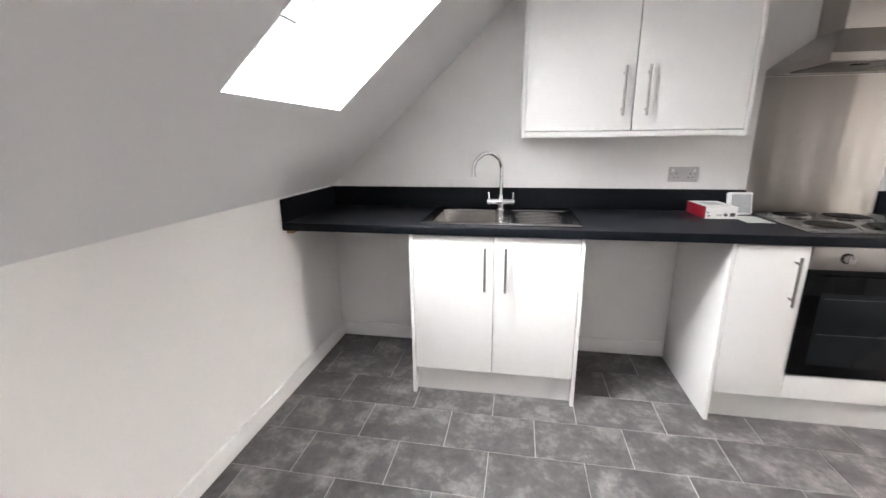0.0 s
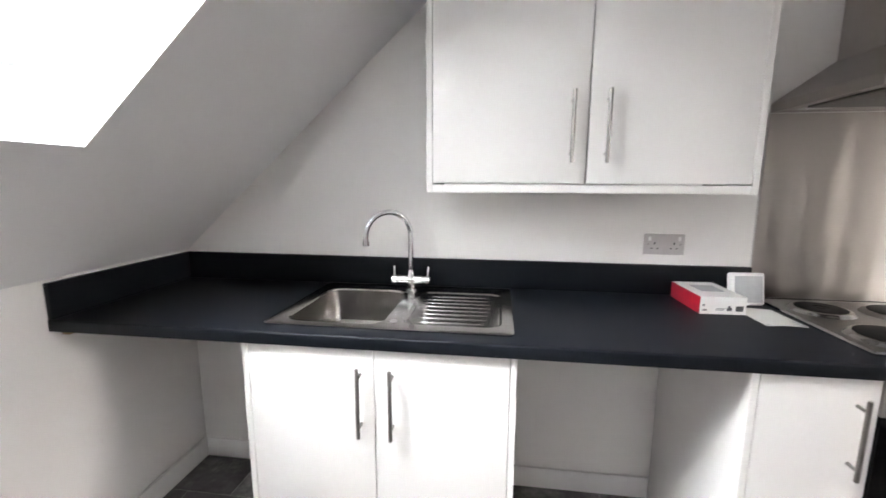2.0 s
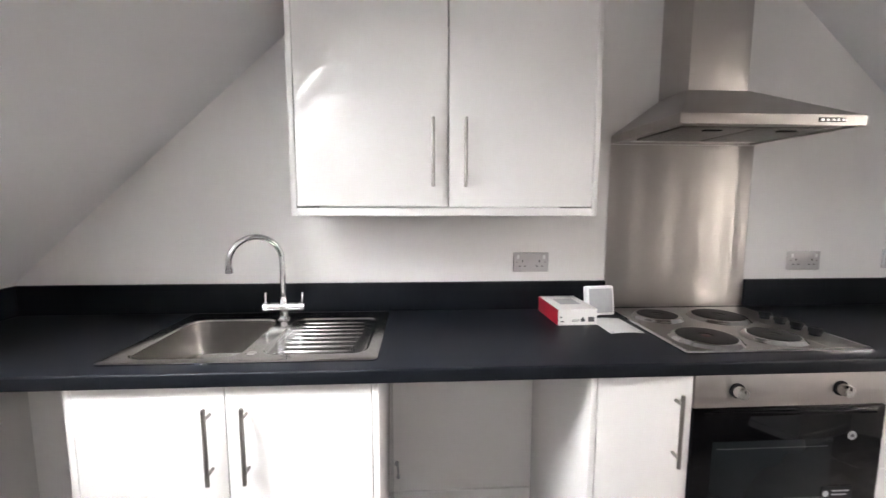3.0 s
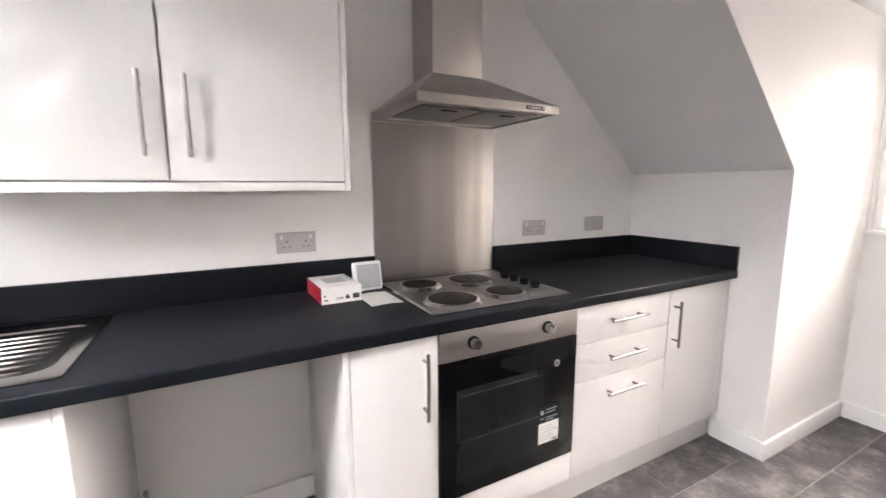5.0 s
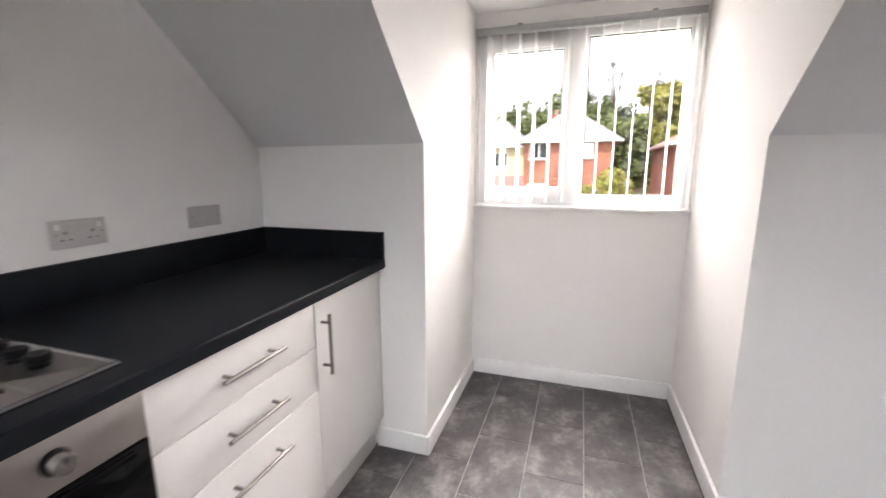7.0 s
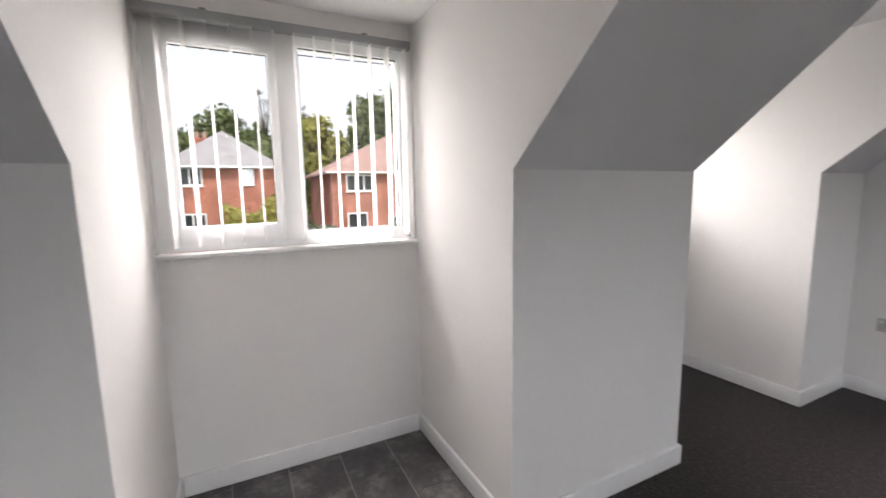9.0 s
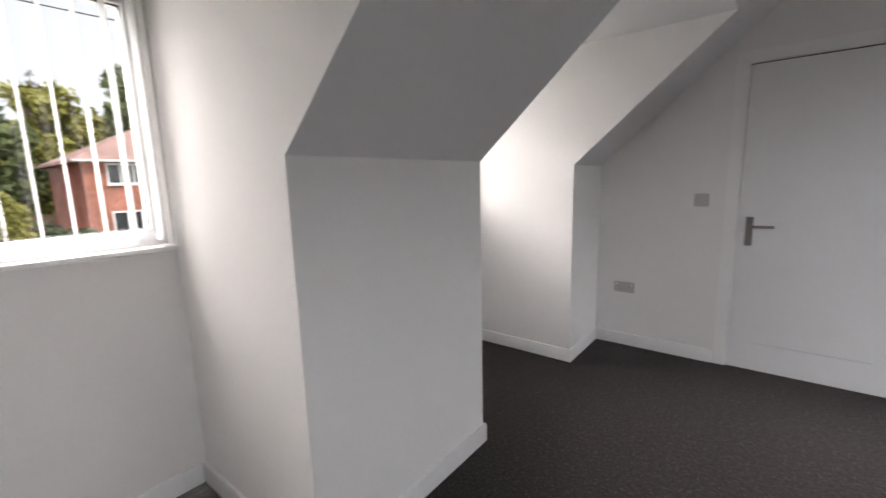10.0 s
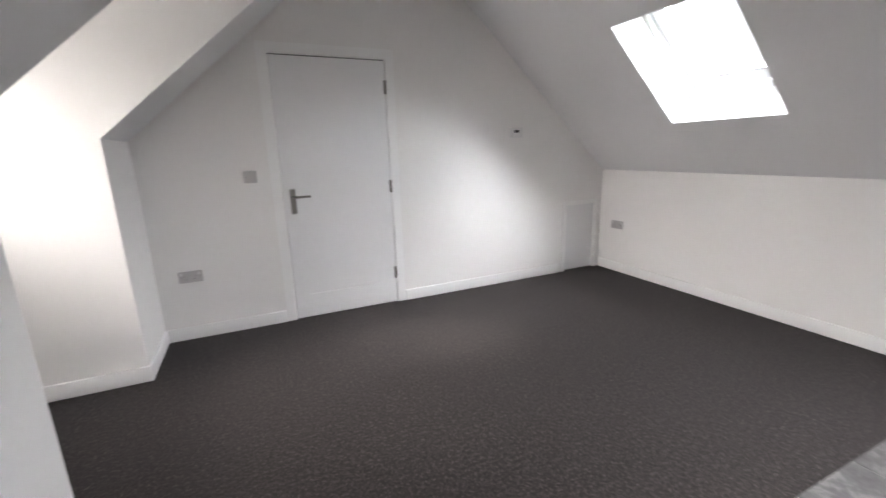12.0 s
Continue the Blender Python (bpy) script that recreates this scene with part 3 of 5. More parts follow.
# ---- door, hatch and wall fittings ----
def build_door():
    x0, x1, y = 3.10, 3.934, YD
    dr = thing("door_1", ((x0 + x1) / 2, y, 0), "closed white painted flush door with steel lever handle", "door", "", "structure")
    leaf = plate([x0, x0 + 0.135, x1 - 0.115, x1], [0.006, 0.192, 0.203, 1.974], {(1, 1)}, 0.04, lambda u, v, w: (u, y - 0.0005 - w, v))
    leaf = part("door_leaf", leaf, DOORP, dr)
    part("groove", box(x0 + 0.1355, y - 0.037, 0.1922, x1 - 0.1155, y - 0.0095, 0.2028), DOORP, leaf, "thin moulded line near the foot")
    # unseen panel, added to block the sky behind the gaps round the leaf
    part("backing", box(x0 - 0.05, y - 0.135, -0.05, x1 + 0.05, y - 0.121, 2.03), DOORP, dr, "unseen panel that keeps daylight out of the door gaps")
    lin = prism_y([(x0 - 0.015, 0), (x0 - 0.003, 0), (x0 - 0.003, 1.982), (x1 + 0.003, 1.982), (x1 + 0.003, 0), (x1 + 0.015, 0), (x1 + 0.015, 1.994), (x0 - 0.015, 1.994)], y + 0.001, y - 0.115)
    part("door_lining", lin, GLOSSW, dr)
    arc = prism_y([(x0 - 0.078, 0), (x0 - 0.012, 0), (x0 - 0.012, 1.99), (x1 + 0.012, 1.99), (x1 + 0.012, 0), (x1 + 0.078, 0), (x1 + 0.078, 2.056), (x0 - 0.078, 2.056)], y + 0.007, y + 0.0015)
    bmesh.ops.bevel(arc, geom=[e for e in arc.edges if abs(e.verts[0].co.y - e.verts[1].co.y) < 1e-4 and e.verts[0].co.y > y + 0.005], offset=0.002, segments=2, affect="EDGES")
    part("architrave", arc, GLOSSW, dr)
    # black strip that colours in the shade of the gap above the leaf
    part("seal", box(x0 - 0.002, y - 0.03, 1.9745, x1 + 0.002, y - 0.012, 1.9815), BLACKP, dr, "black strip for the shade in the gap over the leaf")
    for z in (0.27, 1.01, 1.78):
        h = box(x0 - 0.014, y - 0.003, z - 0.05, x0 + 0.012, y + 0.003, z + 0.05, 0.001)
        add_rod(h, (x0 - 0.001, y + 0.006, z - 0.051), (x0 - 0.001, y + 0.006, z + 0.051), 0.0065, seg=12)
        part("hinge", h, NICKEL, leaf, "satin steel hinge")
    hx = 3.873
    hd = part("handle", box(hx - 0.02, y - 0.004, 0.848, hx + 0.02, y + 0.005, 1.035, 0.003), NICKEL, leaf, "satin steel back plate with lever")
    lv = bmesh.new()
    add_rod(lv, (hx, y + 0.004, 0.975), (hx, y + 0.05, 0.975), 0.0095)
    add_tube(lv, [(hx + 0.006, y + 0.05, 0.975), (hx - 0.03, y + 0.052, 0.975), (hx - 0.09, y + 0.05, 0.976), (hx - 0.125, y + 0.046, 0.976)], 0.0085, 14)
    part("lever", lv, NICKEL, hd)


build_door()


def build_hatch():
    x0, x1, y = 0.815, 1.29, YD
    h = thing("access_hatch", (1.05, y, 0), "white painted low eaves access hatch in the wall", "hatch")
    part("panel", box(x0 + 0.045, y - 0.04, 0.004, x1 - 0.045, y - 0.018, 0.695, 0.002), DOORP, h)
    fr = prism_y([(x0 + 0.001, 0.0), (x0 + 0.042, 0.0), (x0 + 0.042, 0.7), (x1 - 0.042, 0.7), (x1 - 0.042, 0.0), (x1 - 0.001, 0.0), (x1 - 0.001, 0.741), (x0 + 0.001, 0.741)], y + 0.012, y - 0.1)
    bmesh.ops.bevel(fr, geom=[e for e in fr.edges if abs(e.verts[0].co.y - e.verts[1].co.y) < 1e-4 and e.verts[0].co.y > y + 0.01], offset=0.003, segments=2, affect="EDGES")
    part("frame", fr, GLOSSW, h)
    # unseen sheet, added to close the hatch opening against daylight
    part("backing", box(x0 - 0.03, y - 0.132, -0.05, x1 + 0.03, y - 0.121, 0.77), CARCASS, h)


build_hatch()


def wall_pose(x, y, z, rz):
    return pose(x, y, z, 0, 0, rz)


def build_socket(name, w, h, gangs, label, category, at, rz, switch=False):
    """A plate in the x, z plane that faces -y, set against a wall at the pose."""
    s = thing(name, (0, 0, 0), label, category, "wall plates")
    pl = part("plate", box(-w / 2, -0.008, -h / 2, w / 2, 0, h / 2, 0.003, 3), SOCKET, s)
    if not switch:
        for g in range(gangs):
            gx = (-0.036 if g == 0 else 0.036) if gangs == 2 else 0
            sl = bmesh.new()
            add_box(sl, gx - 0.0022, -0.0092, 0.000, gx + 0.0022, -0.0078, 0.0085)
            for dx in (-0.011, 0.011):
                add_box(sl, gx + dx - 0.0034, -0.0092, -0.0185, gx + dx + 0.0034, -0.0078, -0.0145)
            part("socket_holes", sl, SLOT, pl, "dark pin holes")
            part("rocker", box(gx + (0.014 if g else -0.024), -0.0105, 0.014, gx + (0.024 if g else -0.014), -0.0075, 0.03, 0.001), WHITEP, pl)
    else:
        part("rocker", box(-0.006, -0.0115, -0.012, 0.006, -0.0075, 0.012, 0.0015), SOCKET, pl)
    for dx in ((-0.06, 0.06) if gangs == 2 else (-0.03, 0.03)):
        part("screw", rod((dx, -0.0088, 0), (dx, -0.0075, 0), 0.003, seg=10), NICKEL, pl)
    s.matrix_basis = wall_pose(*at, rz)
    return s


sock = build_socket("wall_socket", 0.15, 0.082, 2, "satin steel double wall socket above the worktop", "socket", (2.842, YB, 1.112), 0)
copy_thing(sock, wall_pose(4.056, YB, 1.111, 0))
build_socket("cooker_switch", 0.148, 0.082, 2, "satin steel double-width switch plate above the worktop", "switch", (4.502, YB, 1.115), 0, True)
low = copy_thing(sock, wall_pose(4.62, YD, 0.465, 180))
tagged(low, "satin steel double wall socket low beside the door")
side = copy_thing(sock, wall_pose(XL, -1.205, 0.487, 90))
tagged(side, "satin steel double wall socket on the knee wall")
build_socket("light_switch", 0.086, 0.086, 1, "satin steel single light switch beside the door", "switch", (4.148, YD, 1.141), 180, True)


def build_thermostat():
    x, y, z = 1.875, YD, 1.419
    s = thing("thermostat", (x, y, z), "small white room thermostat with dark display", "thermostat")
    part("housing", box(x - 0.062, y, z - 0.045, x + 0.062, y + 0.026, z + 0.045, 0.006, 3), WHITEP, s)
    part("display", box(x - 0.02, y + 0.0255, z + 0.004, x + 0.028, y + 0.0275, z + 0.026, 0.001), BLACKP, s, "small dark display")
    part("dial", rod((x - 0.035, y + 0.025, z - 0.012), (x - 0.035, y + 0.03, z - 0.012), 0.012, seg=20), WHITEP, s)


build_thermostat()


# ---- kitchen ----
YF = 2.60                      # faces of the unit doors


def bar_handle(parent, p0, p1, out=0.033):
    """A round steel bar on two short posts; the bar runs from p0 to p1, in front of the door."""
    p0, p1 = Vector(p0), Vector(p1)
    bm = rod(p0, p1, 0.006, seg=14, bevel=0.0012)
    d = (p1 - p0).normalized()
    for q in (p0 + d * 0.03, p1 - d * 0.03):
        add_rod(bm, q, q + Vector((0, out, 0)), 0.005, seg=12)
    return part("handle", bm, NICKEL, parent, "brushed steel bar handle")


def door_front(parent, x0, x1, z0, z1, y=YF, name="cabinet_door"):
    return part(name, box(x0, y, z0, x1, y + 0.018, z1, 0.0018), UNIT, parent)


def carcass(parent, x0, x1, y0, y1, z0, z1):
    """An open-fronted melamine box: two sides, bottom, top and back."""
    bm, t = bmesh.new(), 0.016
    add_box(bm, x0, y0, z0, x0 + t, y1, z1)
    add_box(bm, x1 - t, y0, z0, x1, y1, z1)
    add_box(bm, x0 + t, y0, z0, x1 - t, y1 - t, z0 + t)
    add_box(bm, x0 + t, y0, z1 - t, x1 - t, y1 - t, z1)
    add_box(bm, x0 + t, y1 - t, z0, x1 - t, y1, z1)
    return part("body", bm, CARCASS, parent)


def base_cabinets():
    c = thing("sink_cabinet", (1.844, 2.9, 0), "gloss white two-door sink base cabinet with plinth", "cabinet", "base units")
    for x in (1.430, 2.240):
        part("end_panel", box(x, YF - 0.001, 0, x + 0.018, 3.19, 0.869, 0.001), UNIT, c)
    bm = bmesh.new()
    for x in (1.4485, 2.2235):
        add_box(bm, x, YF + 0.022, 0.15, x + 0.016, 3.17, 0.86)
    add_box(bm, 1.465, YF + 0.022, 0.15, 2.223, 3.17, 0.166)
    add_box(bm, 1.465, 3.154, 0.166, 2.223, 3.17, 0.86)
    part("body", bm, CARCASS, c)
    part("plinth", box(1.449, 2.648, 0.0, 2.239, 2.664, 0.149, 0.001), UNIT, c)
    l = door_front(c, 1.450, 1.8425, 0.152, 0.866)
    r = door_front(c, 1.8455, 2.238, 0.152, 0.866)
    bar_handle(l, (1.803, 2.566, 0.603), (1.803, 2.566, 0.82))
    bar_handle(r, (1.900, 2.566, 0.603), (1.900, 2.566, 0.82))

    c = thing("base_cabinet", (3.02, 2.9, 0), "gloss white narrow base cabinet with end panel", "cabinet", "base units")
    part("end_panel", box(2.858, YF - 0.001, 0, 2.876, 3.19, 0.869, 0.001), UNIT, c)
    carcass(c, 2.8765, 3.160, YF + 0.022, 3.17, 0.15, 0.866)
    bar_handle(door_front(c, 2.878, 3.159, 0.152, 0.866), (3.109, 2.566, 0.605), (3.109, 2.566, 0.825))

    c = thing("drawer_cabinet", (4.04, 2.9, 0), "gloss white three-drawer base cabinet", "cabinet", "base units")
    carcass(c, 3.760, 4.328, YF + 0.022, 3.17, 0.15, 0.866)
    for z0, z1, zh in ((0.7155, 0.866, 0.798), (0.5585, 0.7125, 0.641), (0.152, 0.5555, 0.487)):
        bar_handle(door_front(c, 3.7605, 4.327, z0, z1, name="drawer_front"), (3.923, 2.566, zh), (4.142, 2.566, zh))

    c = thing("corner_cabinet", (4.54, 2.9, 0), "gloss white single-door base cabinet against the wall", "cabinet", "base units")
    carcass(c, 4.3285, 4.752, YF + 0.022, 3.17, 0.15, 0.866)
    bar_handle(door_front(c, 4.3305, 4.752, 0.152, 0.866), (4.365, 2.566, 0.605), (4.365, 2.566, 0.82))
    part("filler", box(4.753, YF + 0.012, 0.152, XR - 0.001, YF + 0.03, 0.866, 0.001), UNIT, c)

    p = thing("plinth_board", (3.8, 2.65, 0), "white plinth board under the cooker units", "plinth")
    part("board", box(2.877, 2.65, 0.0, XR - 0.018, 2.666, 0.149, 0.001), UNIT, p)
    f = thing("oven_filler_panel", (3.46, YF, 0.152), "gloss white filler panel below the oven", "panel")
    part("panel", box(3.162, YF, 0.152, 3.758, YF + 0.018, 0.27, 0.0015), UNIT, f)


base_cabinets()


def worktop():
    w = thing("worktop", (2.8, 2.9, 0.872), "matt black laminate worktop with rolled front edge", "worktop")
    top = plate([XL + 0.001, 1.505, 1.86, XR - 0.001], [2.600, 2.664, 3.096, YB - 0.001], {(1, 1)}, 0.04, lambda u, v, t: (u, v, 0.912 - t))
    part("top", top, WORKTOP, w)
    prof = [(2.5998, 0.912), (2.5998, 0.872), (2.586, 0.872), (2.5835, 0.873), (2.582, 0.876)]
    prof += [(2.588 - 0.006 * math.cos(radians(a)), 0.906 + 0.006 * math.sin(radians(a))) for a in range(0, 91, 15)]
    lip = prism_y([(y, z) for y, z in prof], XL + 0.001, XR - 0.001)
    lip.transform(Matrix(((0, 1, 0, 0), (1, 0, 0, 0), (0, 0, 1, 0), (0, 0, 0, 1))))
    part("front_edge", lip, WORKTOP, w, "rolled laminate front edge")
    u = thing("worktop_upstand", (2.8, 3.19, 0.912), "black laminate upstand strips along the walls", "upstand")
    for x0, y0, x1, y1 in ((XL + 0.001, 2.584, XL + 0.019, YB - 0.02), (XL + 0.001, YB - 0.019, 3.163, YB - 0.001), (3.79, YB - 0.019, XR - 0.001, YB - 0.001), (XR - 0.019, 2.584, XR - 0.001, YB - 0.02)):
        part("strip", box(x0, y0, 0.9125, x1, y1, 1.031, 0.0015), WORKTOP, u)
    b = thing("worktop_batten", (XL + 0.03, 2.7, 0.85), "bare wooden batten under the worktop end", "batten")
    part("batten", box(XL + 0.001, 2.62, 0.85, XL + 0.03, 3.19, 0.8715, 0.001), EDGE, b)


worktop()


def rounded_rect(x0, y0, x1, y1, r, n=6):
    pts = []
    for cx, cy, a0 in ((x1 - r, y1 - r, 0), (x0 + r, y1 - r, 90), (x0 + r, y0 + r, 180), (x1 - r, y0 + r, 270)):
        for k in range(n + 1):
            a = radians(a0 + 90 * k / n)
            pts.append((cx + r * math.cos(a), cy + r * math.sin(a)))
    return pts


def loft(bm, loops, close=True):
    rings = [[bm.verts.new(p) for p in loop] for loop in loops]
    for a, b in zip(rings, rings[1:]):
        for k in range(len(a)):
            n = (k + 1) % len(a)
            bm.faces.new((a[k], a[n], b[n], b[k]))
    if close:
        bm.faces.new(rings[-1])
    return rings


def build_sink():
    x0, x1, y0, y1 = 1.472, 2.250, 2.645, 3.172
    s = thing("sink", ((x0 + x1) / 2, 2.9, 0.912), "stainless steel single bowl sink with ribbed drainer", "sink")
    # rim sheet with the bowl's hole and the sunken drainer
    bx0, bx1, by0, by1 = 1.520, 1.846, 2.678, 3.082
    dx0, dx1 = 1.90, 2.215
    bm = bmesh.new()
    out = [Vector((x, y, 0)) for x, y in rounded_rect(x0, y0, x1, y1, 0.018)]
    lo = loft(bm, [[(p.x, p.y, 0.9122) for p in out], [(p.x, p.y, 0.9165) for p in out],
                   [(x, y, 0.9185) for x, y in rounded_rect(x0 + 0.006, y0 + 0.006, x1 - 0.006, y1 - 0.006, 0.014)]], close=False)
    hole = [bm.verts.new((x, y, 0.917)) for x, y in rounded_rect(bx0, by0, bx1, by1, 0.06)]
    edges = [bm.edges.get((lo[-1][k], lo[-1][(k + 1) % len(lo[-1])])) for k in range(len(lo[-1]))]
    edges += [bm.edges.new((hole[k], hole[(k + 1) % len(hole)])) for k in range(len(hole))]
    dr = [bm.verts.new((x, y, 0.917)) for x, y in rounded_rect(dx0, by0 + 0.02, dx1, by1, 0.05)]
    edges += [bm.edges.new((dr[k], dr[(k + 1) % len(dr)])) for k in range(len(dr))]
    bmesh.ops.triangle_fill(bm, use_beauty=True, use_dissolve=False, edges=edges)
    inside = [f for f in bm.faces if all(v in hole for v in f.verts) or all(v in dr for v in f.verts)]
    bmesh.ops.delete(bm, geom=inside, context="FACES_ONLY")
    part("rim", bm, POLISH, s, "polished steel rim")
    bm = bmesh.new()
    ins = [(0, 0.917, 0.06), (0.004, 0.912, 0.058), (0.008, 0.85, 0.055), (0.014, 0.79, 0.055), (0.03, 0.772, 0.05), (0.07, 0.768, 0.04)]
    loft(bm, [[(x, y, z) for x, y in rounded_rect(bx0 + i, by0 + i, bx1 - i, by1 - i, r)] for i, z, r in ins])
    part("bowl", bm, SINK, s, "deep rounded steel bowl")
    part("waste", add_lathe(bmesh.new(), 1.688, 2.875, [(0.0, 0.7705), (0.012, 0.7705), (0.03, 0.7725), (0.042, 0.7725), (0.044, 0.769)], 24), CHROME, s, "chrome waste ring")
    bm = bmesh.new()
    loft(bm, [[(x, y, z) for x, y in rounded_rect(dx0 + i, by0 + 0.02 + i, dx1 - i, by1 - i, 0.05 - i)] for i, z in ((0, 0.917), (0.006, 0.9135), (0.01, 0.9128))])
    part("drainer_tray", bm, POLISH, s, "polished ribbed drainer")
    for k in range(8):
        y = by0 + 0.055 + k * 0.042
        r = bmesh.new()
        bmesh.ops.create_uvsphere(r, u_segments=16, v_segments=8, radius=1)
        for v in r.verts:
            v.co = Vector((dx0 + 0.155 + v.co.x * (0.125 - 0.004 * abs(k - 4)), y + v.co.y * 0.0048, 0.9128 + v.co.z * 0.0032))
        part("drainer_rib", r, POLISH, s)
    part("overflow", add_lathe(bmesh.new(), 1.876, 2.715, [(0.0, 0.9195), (0.012, 0.9195), (0.015, 0.917)], 20), CHROME, s, "small chrome cap")


build_sink()


def build_tap():
    x, y, z = 1.852, 3.092, 0.917
    t = thing("mixer_tap", (x, y, z), "chrome swan-neck kitchen mixer tap with two levers", "tap")
    part("base", add_lathe(bmesh.new(), x, y, [(0.0, z), (0.026, z), (0.026, z + 0.004), (0.017, z + 0.012), (0.0165, z + 0.03), (0.019, z + 0.034), (0.019, z + 0.058), (0.014, z + 0.066), (0.0125, z + 0.085), (0, z + 0.085)], 28), CHROME, t)
    part("body", rod((x - 0.052, y, z + 0.045), (x + 0.052, y, z + 0.045), 0.0155, seg=24, bevel=0.003), CHROME, t)
    for sx in (-1, 1):
        cap = rod((x + sx * 0.0525, y, z + 0.045), (x + sx * 0.078, y, z + 0.045), 0.017, seg=24, bevel=0.004)
        cap = part("valve_cap", cap, CHROME, t)
        part("lever", rod((x + sx * 0.068, y, z + 0.06), (x + sx * 0.070, y + 0.008, z + 0.098), 0.0042, 0.0055, 12, 0.001), CHROME, cap)
    dx, dy = -0.149 / 0.187, -0.112 / 0.187
    r, zt = 0.093, 1.143
    path = [(x, y, z + 0.08), (x, y, 1.05), (x, y, zt)]
    for k in range(1, 17):
        a = math.pi * k / 16
        path.append((x + dx * r * (1 - math.cos(a)), y + dy * r * (1 - math.cos(a)), zt + r * math.sin(a)))
    path.append((x + dx * 2 * r * 0.995, y + dy * 2 * r * 0.995, 1.118))
    part("neck", add_tube(bmesh.new(), path, 0.0105, 20), CHROME, t)
    e = Vector(path[-1])
    part("spout", rod(e + Vector((0, 0, 0.012)), e + Vector((0, 0, -0.006)), 0.0125, seg=20, bevel=0.001), CHROME, t)


build_tap()


def wall_cabinet():
    x0, x1, y, z0, z1 = 1.953, 2.981, 2.893, 1.317, 2.06
    c = thing("wall_cabinet", ((x0 + x1) / 2, 3.08, z0), "gloss white two-door wall cabinet above the sink", "cabinet")
    for x in (x0, x1 - 0.018):
        part("end_panel", box(x, y, z0, x + 0.018, YB - 0.001, z1, 0.0015), UNIT, c)
    part("light_pelmet", box(x0 + 0.0185, y + 0.001, z0, x1 - 0.0185, y + 0.019, z0 + 0.0255, 0.0015), UNIT, c)
    carcass(c, x0 + 0.0185, x1 - 0.0185, y + 0.022, YB - 0.001, z0 + 0.03, z1)
    xm = 2.469
    l = door_front(c, x0 + 0.02, xm - 0.0024, z0 + 0.031, z1 - 0.002, y + 0.001)
    r = door_front(c, xm + 0.0024, x1 - 0.02, z0 + 0.030, z1 - 0.002, y + 0.001)
    bar_handle(l, (2.418, y - 0.034, 1.412), (2.418, y - 0.034, 1.633))
    bar_handle(r, (2.524, y - 0.034, 1.411), (2.524, y - 0.034, 1.634))


wall_cabinet()


def build_hood():
    x0, x1, y0, y1 = 3.167, 3.772, 2.752, YB - 0.002
    z0, z1, zt = 1.603, 1.634, 1.772
    h = thing("cooker_hood", (3.47, 3.0, z0), "brushed stainless steel chimney cooker hood", "cooker hood")
    cx0, cx1, cy0 = 3.360, 3.588, 3.018
    bm = bmesh.new()
    rings = []
    for a, b, c, z in ((x0, x1, y0, z0), (x0, x1, y0, z1), (cx0 - 0.004, cx1 + 0.004, cy0 - 0.004, zt)):
        rings.append([bm.verts.new(p) for p in ((a, c, z), (b, c, z), (b, y1, z), (a, y1, z))])
    for a, b in zip(rings, rings[1:]):
        for k in range(4):
            bm.faces.new((a[k], a[(k + 1) % 4], b[(k + 1) % 4], b[k]))
    bm.faces.new(rings[-1])
    iz = z0 + 0.006
    inn = [bm.verts.new(p) for p in ((x0 + 0.014, y0 + 0.014, z0), (x1 - 0.014, y0 + 0.014, z0), (x1 - 0.014, y1 - 0.014, z0), (x0 + 0.014, y1 - 0.014, z0))]
    dp = [bm.verts.new((v.co.x, v.co.y, iz)) for v in inn]
    for k in range(4):
        n = (k + 1) % 4
        bm.faces.new((rings[0][n], rings[0][k], inn[k], inn[n]))
        bm.faces.new((inn[n], inn[k], dp[k], dp[n]))
    bm.faces.new(dp)
    bmesh.ops.bevel(bm, geom=[e for e in bm.edges if all(abs(v.co.z - z1) < 1e-5 for v in e.verts)], offset=0.002, segments=2, affect="EDGES")
    part("canopy", bm, STEEL_X, h)
    part("chimney", box(cx0, cy0, zt - 0.004, cx1, y1, ZC - 0.002, 0.0015), STEEL_X, h)
    for fx0, fx1 in ((x0 + 0.05, 3.463), (3.476, x1 - 0.05)):
        fl = part("grease_filter", box(fx0, y0 + 0.07, iz - 0.008, fx1, y1 - 0.11, iz - 0.0005, 0.002), FILTER, h, "metal mesh grease filter")
        part("latch", box((fx0 + fx1) / 2 - 0.03, y0 + 0.09, iz - 0.0125, (fx0 + fx1) / 2 + 0.03, y0 + 0.108, iz - 0.0078, 0.001), BLACKP, fl)
    for lx in (3.27, 3.67):
        part("lamp_cover", box(lx - 0.045, y1 - 0.085, iz - 0.004, lx + 0.045, y1 - 0.045, iz - 0.0004, 0.001), WHITEP, h, "frosted lamp cover, unlit")
    ct = part("control_strip", box(3.612, y0 - 0.0015, z0 + 0.009, 3.70, y0 + 0.001, z0 + 0.023, 0.0006), BLACKP, h)
    for k in range(5):
        bx = 3.622 + k * 0.017
        part("button", box(bx - 0.0055, y0 - 0.004, z0 + 0.0115, bx + 0.0055, y0 - 0.0012, z0 + 0.0205, 0.001), CHROME, ct)


build_hood()


